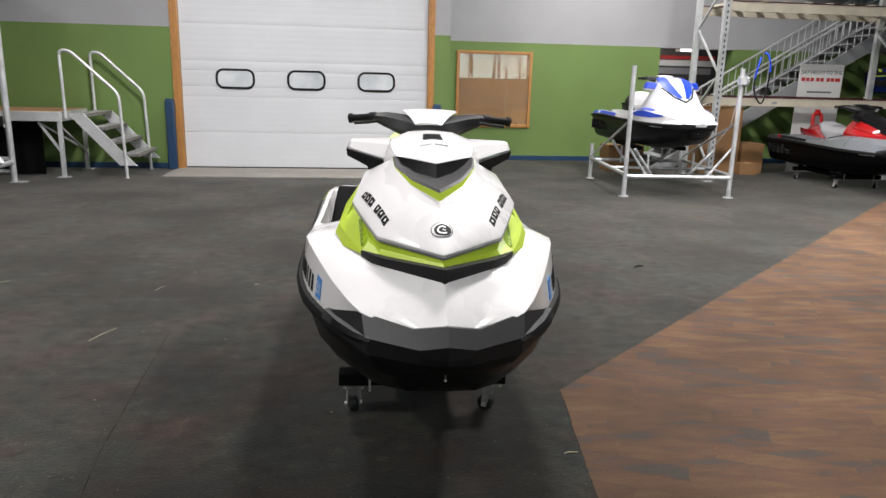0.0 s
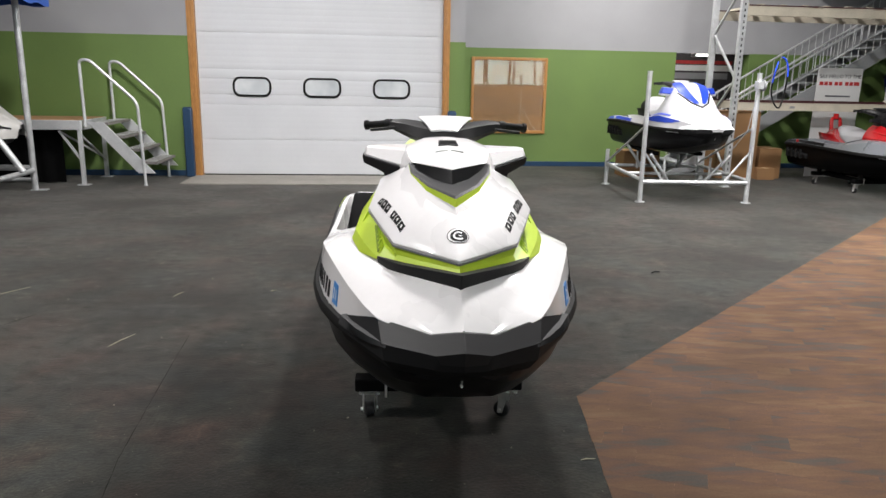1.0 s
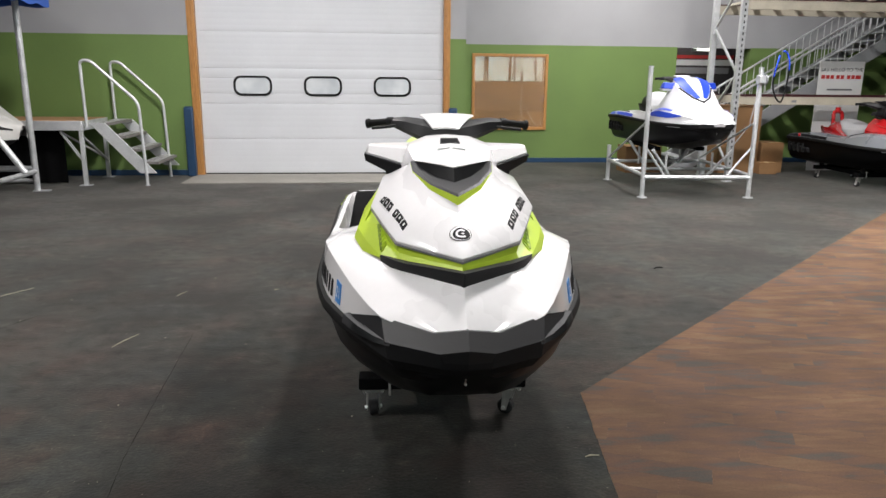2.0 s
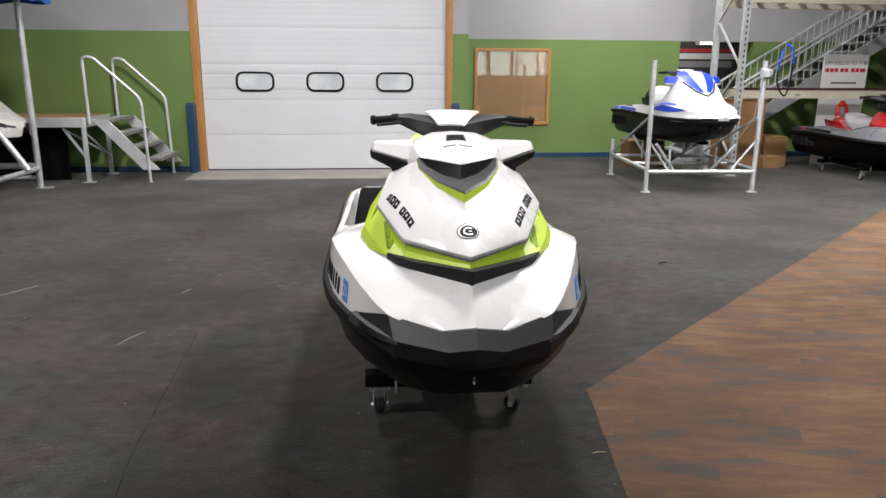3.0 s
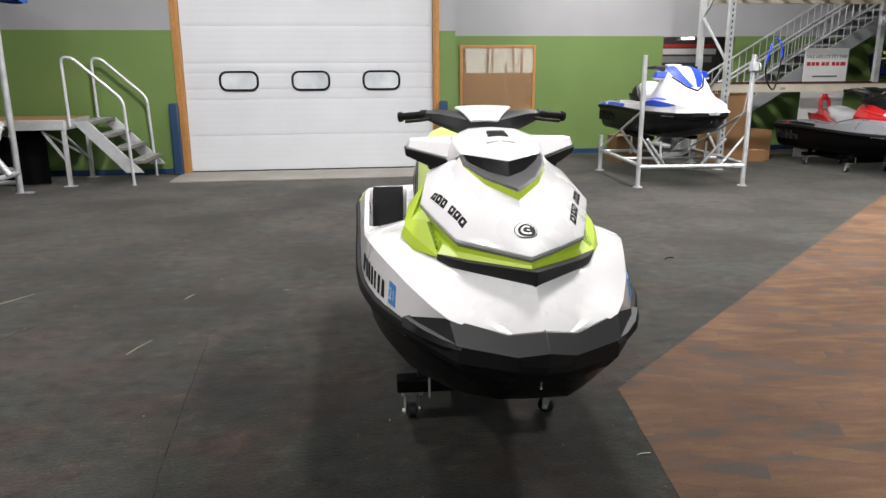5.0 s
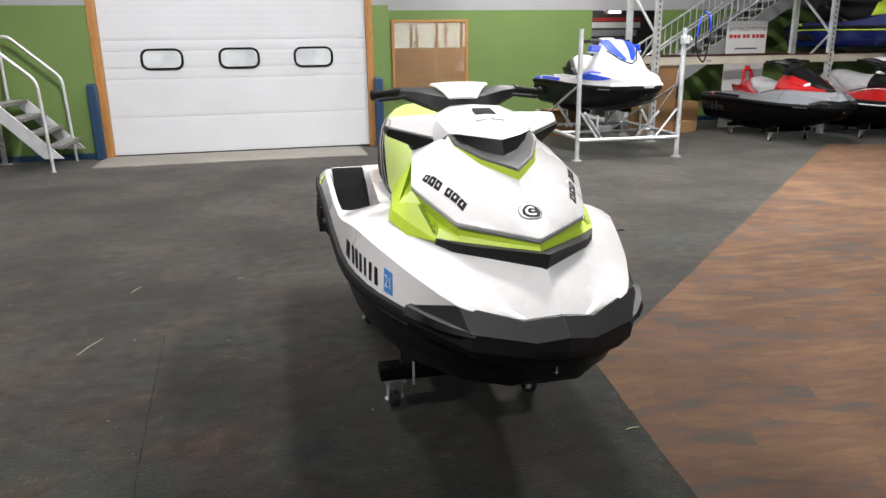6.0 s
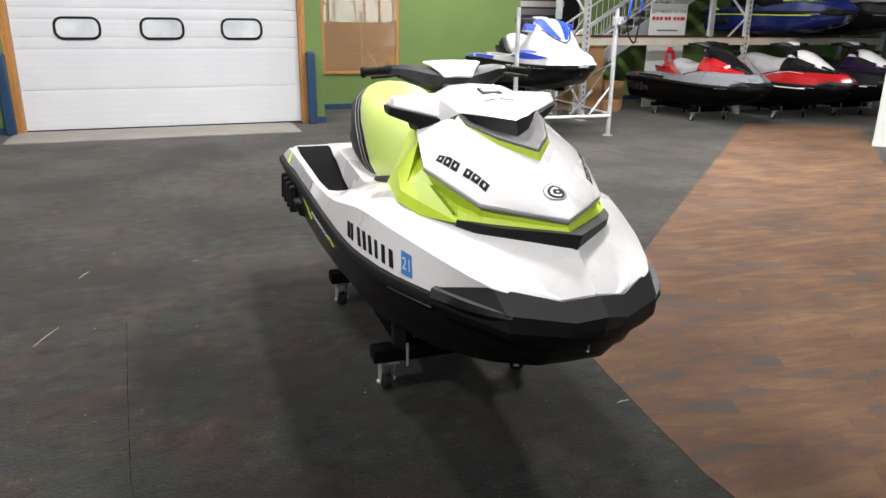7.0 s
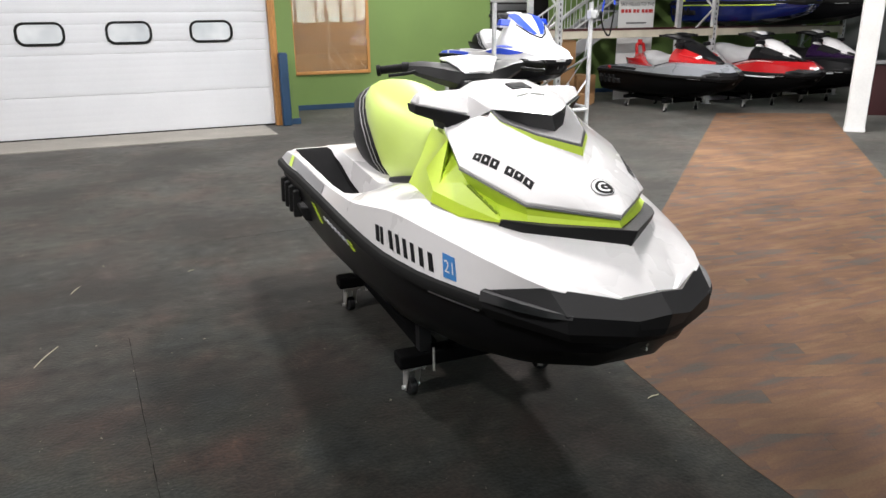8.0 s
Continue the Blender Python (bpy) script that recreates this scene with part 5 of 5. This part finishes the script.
for a, b in zip(RX, RX[1:]):
    for y in (RYF - .02, RYB + .02):
        for z0, z1 in ((1.34, 1.462), (2.90, 3.04)):
            bm = boxed(a + .055, b - .055, y - .022, y + .022, z0, z1)
            box(bm, a + .055, b - .055, y - .03, y + .03, z1, z1 + .012)
            part("beam", bm, CREAM, rack, "cream painted box beam", bevel=.003)
            part("shelf_edge", boxed(a + .06, b - .06, y - .026, y + .026, z1 + .013, z1 + .034), MAROON, rack, "dark reddish strip along the shelf edge")
            for x in (a + .052, b - .052):
                part("beam_clip", boxed(x - .006, x + .006, y - .035, y + .035, z0 - .05, z1 + .06), CREAM, rack)
    for k in range(9):
        x = a + .25 + k * .39
        part("cross_slat", boxed(x, x + .09, RYF - .03, RYB + .03, 3.054, 3.09), CREAM, rack, "pale timber cross slat")
for a in RX[:-1]:
    part("beam_label", boxed(a + 1.0, a + 1.09, RYF - .045, RYF - .0425, 1.38, 1.42), GREYPANEL, rack, "small grey beam label")

# ---- metal staircase behind the rack ----
st = thing("metal_staircase", "grey steel staircase with tube railings behind the rack", "staircase")
X_A, SLOPE = 5.75, .585
STEEL = material("grey_painted_steel", (0.34, 0.35, 0.36), 0.5, metal=0.3, grain=0.06, stain=0.1)
zat = lambda x: (x - X_A) * SLOPE
XE = 12.6
for y in (13.85, 14.85):
    c = [(X_A + .25, y - .02, 0), (X_A + .75, y - .02, 0), (XE, y - .02, zat(XE) - .30), (XE, y - .02, zat(XE))]
    part("stringer", hexa(bmesh.new(), c + [(x, y + .02, z) for x, _, z in c]), STEEL, st, "grey plate stringer", bevel=.003)
    for h in (.52, .95):
        part("handrail", tubed(rounded([(X_A + .6, y, .0 + h), (XE, y, zat(XE) + h - .25)], .1), .022, 10), ALU, st)
    for k in range(46):
        x = X_A + .7 + k * .145
        part("baluster", tubed([(x, y, zat(x) - .1), (x, y, zat(x) + .66)], .009, 6), ALU, st)
n_steps = 21
for k in range(n_steps):
    x = X_A + .45 + k * .305
    z = zat(x) - .02
    part("tread", boxed(x, x + .29, 13.872, 14.828, z - .035, z), STEEL, st, "grey steel tread", bevel=.003)
slab("ceiling_mezzanine", GREY, 9.2, EAST, 12.0, BACK_Y, 3.75, 3.95, label="grey mezzanine floor over the stairs", category="mezzanine")
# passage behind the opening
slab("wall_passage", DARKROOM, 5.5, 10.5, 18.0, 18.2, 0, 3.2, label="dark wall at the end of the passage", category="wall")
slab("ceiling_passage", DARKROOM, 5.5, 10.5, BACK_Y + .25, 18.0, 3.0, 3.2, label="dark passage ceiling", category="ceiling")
pl1 = thing("downlight", "small bright lamp in the passage", "lamp", pose(7.80, 16.6, 2.40))
part("housing", boxed(-.17, .17, -.12, .12, -.01, .60), COLUMN, pl1, bevel=.01)
part("lens", boxed(-.15, .15, -.126, -.12, .0, .07), LAMPGLOW, pl1, "glowing lamp lens")
pa = high_bay(7.6, 16.8, 2.95, 45, .25)
sg = thing("banner", "red and white sales banner in the passage", "banner", pose(7.7, 17.98, 0))
part("red_band", boxed(-1.1, 1.6, 0, .02, 2.27, 2.35), SIGNRED, sg)
part("white_band", boxed(-1.1, 1.6, 0, .02, 2.10, 2.24), BOARD, sg)
part("print_bar", boxed(-1.0, 1.5, -.006, .02, 1.90, 2.05), GREYPANEL, sg, "dark unreadable print")

# ---- sign board ----
sign = thing("sign_board", "tall white sign board with red and grey print", "sign", pose(9.30, 13.62, 0, 1, 0, 0))
part("board", boxed(-.46, .46, 0, .02, .0, 2.12), BOARD, sign, bevel=.003)


def words(text, size, x, z, mat, parent, y=-.003, name="lettering", label=""):
    cu = bpy.data.curves.new(name, "FONT")
    cu.body, cu.size, cu.align_x, cu.extrude = text, size, "CENTER", .0012
    ob = new("tmp_text", cu)
    me = bpy.data.meshes.new_from_object(ob.evaluated_get(bpy.context.evaluated_depsgraph_get()))
    bpy.data.objects.remove(ob)
    o = new(name, me)
    me.materials.clear()
    me.materials.append(mat)
    o.parent = parent
    o.matrix_basis = pose(x, y, z, 90, 0, 0)
    return tagged(o, label) if label else o


GREYINK = material("grey_sign_ink", (0.12, 0.12, 0.13), 0.5)
for text, x in (("SAY", -.3458), ("HELLO", -.0857), ("TO", .1571), ("THE", .3449)):
    words(text, .098, x, 1.93, GREYINK, sign, name="printed_word", label="grey printed word")
for x0, x1 in ((-.41, -.33), (-.31, -.24), (-.22, -.15), (-.10, -.03), (-.01, .06), (.12, .19), (.21, .28), (.30, .41)):
    part("brand_bar", boxed(x0, x1, -.0035, -.001, 1.79, 1.86), SIGNRED, sign, "red brand words reduced to bars")
part("print_bar", boxed(-.26, .26, -.0035, -.001, 1.57, 1.60), GREYINK, sign, "small unreadable print")

# ---- cardboard boxes ----
def carton(x, y, z, w, d, h, turn, label):
    c = thing("cardboard_box", label, "box", pose(x, y, z, 0, 0, turn), "cartons")
    part("body", boxed(-w / 2, w / 2, -d / 2, d / 2, 0, h), CARDBOARD, c, bevel=.004)
    part("tape", boxed(-.03, .03, -d / 2 - .002, d / 2 + .002, h - .001, h + .0015), material("packing_tape", (0.42, 0.28, 0.14), 0.3), c)
    part("flap_seam", boxed(-w / 2, w / 2, -.003, .003, h, h + .001), PLASTIC, c)


carton(7.18, 13.55, 0, .80, .6, 1.28, 0, "tall brown cardboard carton standing on the floor")
carton(7.86, 13.5, 0, .46, .5, .58, 3, "small brown cardboard carton with a flap")
carton(7.72, 13.2, 0, .34, .3, .22, -4, "low brown cardboard carton on the carpet")
carton(5.35, 13.6, 0, .7, .5, .5, 0, "brown cardboard carton under the lift")

# ---- lift with the blue craft ----
lift = thing("watercraft_lift", "galvanised tube lift cradle with four posts", "lift", pose(5.06, 10.4, 0, 0, 0, -3))
LX, LD = .82, 1.95
for s in (-1, 1):
    part("post", tubed([(s * LX, 0, .01), (s * LX, 0, 1.92)], .035, 14), GALV, lift, "round galvanised post")
    part("post_cap", tubed([(s * LX, 0, 1.92), (s * LX, 0, 1.935)], .039, 14), GALV, lift)
    part("foot", tubed([(s * LX, 0, 0), (s * LX, 0, .015)], .075, 14), GALV, lift)
    part("post", tubed([(s * LX, LD, .01), (s * LX, LD, .62)], .036, 14), GALV, lift)
    part("foot", tubed([(s * LX, LD, 0), (s * LX, LD, .015)], .075, 14), GALV, lift)
    part("side_tube", tubed([(s * LX, .0, .34), (s * LX, LD, .36)], .03, 10), GALV, lift)
    part("brace", tubed([(s * LX, .02, .78), (s * .46, .06, .30)], .018, 8), GALV, lift)
    part("brace", tubed([(s * LX, .05, 1.12), (s * LX, LD, .40)], .018, 8), GALV, lift)
    part("cradle_arm", tubed([(s * .30, .35, .30), (s * .62, .25, .70)], .024, 10), GALV, lift)
    part("cradle_arm", tubed([(s * .30, 1.6, .34), (s * .56, 1.65, .72)], .024, 10), GALV, lift)
    part("bunk", barred((s * .36, .8, .665), (s * .36, 2.3, .665), .10, .06), MATBLACK, lift, "black carpeted bunk")
    part("bunk_post", tubed([(s * .36, .35, .32), (s * .36, .35, .65)], .02, 8), GALV, lift)
    part("bunk_post", tubed([(s * .36, 1.7, .32), (s * .36, 1.7, .65)], .02, 8), GALV, lift)
part("cross_tube", tubed([(-LX, 0, .31), (LX, 0, .31)], .034, 12), GALV, lift)
part("cross_tube", tubed([(-LX, LD, .34), (LX, LD, .34)], .03, 12), GALV, lift)
part("cross_tube", tubed([(-LX, .9, .33), (LX, .9, .33)], .026, 12), GALV, lift)
part("winch", boxed(LX - .045, LX + .05, -.07, .05, 1.70, 1.82), GALV, lift, "winch box on the post", bevel=.01)
part("winch_wheel", tubed([(LX + .052, -.02, 1.75), (LX + .075, -.02, 1.75)], .075, 18), STEEL, lift)
part("winch_cable", tubed([(LX - .02, -.03, 1.66), (LX - .1, -.02, 1.1), (.3, .2, .34)], .006, 6), STEEL, lift)
hose = thing("hose", "black and blue rubber hose looped over the lift post", "hose", pose(6.05, 10.34, 0))
loop = [(.11 * math.sin(a) + .13, .02 * math.cos(3 * a), 1.80 + .36 * math.cos(a) + .03 * math.sin(2 * a)) for a in [i * math.pi / 14 for i in range(27)]]
part("loop", tubed(loop[6:22], .012, 8), RUBBER, hose, "black hanging part of the hose")
for run in (loop[:7], loop[21:]):
    part("hose_end", tubed(run, .0125, 8), BLUE, hose, "bright blue hose end")

SEATGREY = material("pale_grey_vinyl", (0.38, 0.38, 0.39), 0.45, stain=0.06)
OFFWHITE = material("soft_white_gelcoat", (0.60, 0.60, 0.62), 0.35, coat=0.4, stain=0.05)
BLUECRAFT = dict(hull=HULL, deck=OFFWHITE, hood=OFFWHITE, accent=OFFWHITE, intake=BLUE, patch=BLUE, bumper=OFFWHITE, vent=BLUE, seat=OFFWHITE, stern=BLUE, mirror=BLUE, cheek=OFFWHITE, guard=OFFWHITE, front=wedge, seat_drop=.10)
watercraft("watercraft", "white and blue personal watercraft raised on a tube lift", pose(5.21, 10.2, .25, 0, 0, 0), BLUECRAFT)

# ---- row of parked craft ----
DARKHULL = material("deep_black_hull_gelcoat", (0.004, 0.004, 0.0042), 0.34, spec=0.06, stain=0.1)
SILVERCRAFT = dict(hull=DARKHULL, deck=SILVER, hood=HULL, accent=RED, bumper=HULL, vent=RED, seat=SEATGREY, stern=HULL, seat_drop=.16, front=beak, pylon=RED, mirror=HULL, intake=RED, lamps=DECALWHITE, rear=RED)
REDCRAFT = dict(hull=DARKHULL, stripe=DECALWHITE, deck=RED, hood=GEL, accent=HULL, bumper=HULL, vent=HULL, seat=SEATGREY, rear=SEATGREY, stern=RED, seat_drop=.06, front=beak, mirror=HULL, patch=DECALWHITE, patch_wide=.22)
PURPLE = material("deep_purple_gelcoat", (0.02, 0.008, 0.035), 0.25, coat=0.5, stain=0.04)
BLACKCRAFT = dict(hull=DARKHULL, stripe=DECALWHITE, deck=HULL, hood=GEL, accent=PURPLE, bumper=HULL, vent=HULL, seat=SEATBLACK, stern=HULL, seat_drop=.12, front=beak, mirror=HULL)
for cx, cy, cols, lab in ((8.76, 10.18, SILVERCRAFT, "silver and red personal watercraft on a dolly under the rack"),
                          (10.50, 9.97, REDCRAFT, "red and white personal watercraft on a dolly under the rack"),
                          (12.12, 10.05, BLACKCRAFT, "black and white personal watercraft on a dolly under the rack")):
    m = pose(cx, cy, 0, 0, 0, 0)
    watercraft("watercraft", lab, pose(cx, cy, -.14, 0, 0, 0), cols, group="parked watercraft")
    dolly(m, (20, -60, 100, 10), "watercraft dollies", .13)
NAVYCRAFT = dict(hull=NAVY, deck=NAVY, hood=LIME, accent=LIME, bumper=NAVY, vent=HULL, seat=SEATBLACK, stern=NAVY, stripe=LIME)
DARKCRAFT = dict(hull=HULL, deck=HULL, hood=HULL, accent=GREYPANEL, bumper=HULL, vent=HULL, seat=SEATBLACK, stern=HULL)
watercraft("watercraft", "navy and lime personal watercraft stored on the upper rack shelf", pose(11.45, 11.0, 1.13, 0, 0, 6), NAVYCRAFT, group="stored watercraft")
watercraft("watercraft", "black personal watercraft stored on the upper rack shelf", pose(13.2, 11.0, 1.13, 0, 0, 6), DARKCRAFT, group="stored watercraft")

# ---- canopy lift at the stage ----
can = thing("canopy_lift", "galvanised boat lift frame with a blue canvas canopy", "boat lift")
CX0, CX1, CY0, CY1 = -8.6, -4.9, 8.6, 11.42
for x in (CX0, CX1):
    for y in (CY0, CY1):
        part("post", tubed([(x, y, .01), (x, y, 2.85)], .045, 14), GALV, can)
        part("foot", boxed(x - .05, x + .18, y - .06, y + .06, 0, .014), GALV, can)
    part("side_tube", tubed([(x, CY0, .30), (x, CY1, .30)], .04, 12), GALV, can)
    part("canopy_rail", tubed([(x, CY0 - .2, 2.82), (x, CY1 + .25, 2.82)], .03, 10), GALV, can)
for y in (CY0, CY1):
    part("cross_tube", tubed([(CX0, y, .34), (CX1, y, .34)], .045, 12), GALV, can)
    part("cross_tube", tubed([(CX0, y, .16), (CX1, y, .16)], .035, 12), GALV, can)
    part("rafter", tubed([(CX0, y, 2.82), ((CX0 + CX1) / 2, y, 3.5), (CX1, y, 2.82)], .025, 10), GALV, can)
rows = []
for i in range(13):
    t = i / 12
    x = CX0 - .4 + (CX1 - CX0 + .7) * t
    z = 2.86 + .68 * (1 - abs(2 * t - 1) ** 1.6)
    rows.append([(x, CY0 - .4 + (CY1 - CY0 + .8) * j / 8, z) for j in range(9)])
part("brace", tubed([(-4.48, 10.2, .43), (-5.60, 10.2, 2.17)], .042, 12), GALV, can, "leaning galvanised brace")
part("side_post", tubed([(-5.32, 10.35, .30), (-5.32, 10.35, 1.62)], .03, 12), GALV, can)
part("cross_tube", tubed([(CX1, 10.35, .30), (CX0, 10.35, .30)], .04, 12), GALV, can)
part("canopy", grid(bmesh.new(), rows, thick=.01), CANVAS, can, "blue canvas canopy")
for y in (CY0 - .4, CY1 + .4):
    xs = [CX0 - .4 + (CX1 - CX0 + .7) * k / 40 for k in range(41)]
    rows = [[(x, y, 2.87) for x in xs], [(x, y, 2.71 + .018 * math.sin(k * 1.1)) for k, x in enumerate(xs)]]
    part("valance", grid(bmesh.new(), rows, thick=.006), CANVAS, can, "scalloped blue canvas valance")
rows = [[(CX1 + .3, CY0 - .4 + (CY1 - CY0 + .8) * k / 40, z if z > 2.8 else z + .018 * math.sin(k * 1.1)) for k in range(41)] for z in (2.87, 2.71)]
part("valance", grid(bmesh.new(), rows, thick=.006), CANVAS, can, "scalloped blue canvas valance")
part("bunk", barred((-8.0, 9.4, .42), (-5.2, 9.4, .42), .12, .12), MATBLACK, can, "black carpeted bunk")
part("bunk", barred((-8.0, 10.5, .42), (-5.2, 10.5, .42), .12, .12), MATBLACK, can, "black carpeted bunk")
# this craft's white carries the canopy's shade in its base colour
GREYCRAFT = dict(hull=HULL, deck=SHADEDWHITE, hood=SHADEDWHITE, accent=HULL, bumper=SHADEDWHITE, cheek=SHADEDWHITE, guard=SHADEDWHITE, vent=HULL, seat=SEATBLACK, stern=HULL, front=ramp)
watercraft("watercraft", "white and black personal watercraft sitting on the boat lift", pose(-4.90, 10.95, .12, 0, 0, 84), GREYCRAFT)


# ---- lint, chips and seams on the carpet ----
SEAM = material("dark_carpet_seam", (0.011, 0.010, 0.009), 0.95, spec=0.05, grain=0.5, scale=30)
SPECK = material("grey_lint", (0.22, 0.20, 0.16), 0.9)
LINT = material("pale_straw", (0.30, 0.28, 0.20), 0.8)
for x, y, ln_, turn in ((-1.474, 4.768, .26, 68), (-1.373, 5.822, .14, 70), (1.215, 3.04, .07, 8), (-2.75, 5.9, .43, 57), (-.62, 5.9, .05, 40), (-1.2, 6.3, .04, 100)):
    ch = thing("straw", "pale straw lying on the dark carpet", "straw", pose(x, y, 0, 0, 0, turn), "straws on the carpet")
    part("stalk", tubed([(-ln_ / 2, 0, .004), (-.01, .003, .006), (ln_ / 2, -.002, .004)], [.002, .0035, .002], 6), LINT, ch)
twig = thing("twig", "short dark curled scrap on the carpet", "scrap", pose(2.88, 6.386, 0, 0, 0, 20))
part("stalk", tubed([(-.05, 0, .005), (0, .02, .008), (.05, 0, .005)], .006, 6), RUBBER, twig)
bm = bmesh.new()
for k in range(2600):
    x, y = rng.uniform(-5.5, 4.5), rng.uniform(1.2, 11.5)
    r = rng.uniform(.0012, .0034) if k % 14 else rng.uniform(.004, .009)
    a = rng.uniform(0, 6.28)
    pts = [(x + r * math.cos(a + q), y + r * .8 * math.sin(a + q), .001) for q in (0, 2.1, 4.2)]
    if inside(x, y):
        continue
    v = [bm.verts.new(q) for q in pts] + [bm.verts.new((x, y, .001 + r))]
    for q in ((0, 1, 3), (1, 2, 3), (2, 0, 3)):
        bm.faces.new([v[i] for i in q])
tagged(part("lint", bm, SPECK), "tiny pale lint specks over the carpet", "lint", kind="stuff")
for pts in (((-.90, 2.55), (-.98, 3.2), (-1.02, 4.0), (-1.06, 4.9)), ((-.3, 6.62), (.1, 6.63), (.6, 6.66)), ((-2.9, 4.3), (-2.6, 4.75), (-2.25, 5.4))):
    bm = bmesh.new()
    prof = []
    for (xa, ya), (xb, yb) in zip(pts, pts[1:]):
        d = Vector((xb - xa, yb - ya)).normalized()
        steps = max(2, int(math.hypot(xb - xa, yb - ya) / .05))
        for k in range(steps):
            t = k / steps
            x, y, w2 = xa + (xb - xa) * t + rng.uniform(-.0015, .0015), ya + (yb - ya) * t, rng.uniform(.0003, .0022)
            prof.append([(x - d.y * w2, y + d.x * w2, .0003), (x, y, .0014), (x + d.y * w2, y - d.x * w2, .0003)])
    grid(bm, prof)
    tagged(part("trim", bm, SEAM), "thin frayed seam between carpet lengths", "carpet seam", kind="structure")


# ---- counter beyond the column ----
counter = thing("counter", "low dark maroon counter beyond the white column", "counter", pose(11.75, 9.2, 0, 0, 0, -40))
part("front_panel", boxed(-.7, .7, -.25, .25, 0, .88), MAROON, counter, bevel=.006)
part("top", boxed(-.74, .74, -.29, .29, .88, .92), GREYPANEL, counter, "grey counter top", bevel=.006)
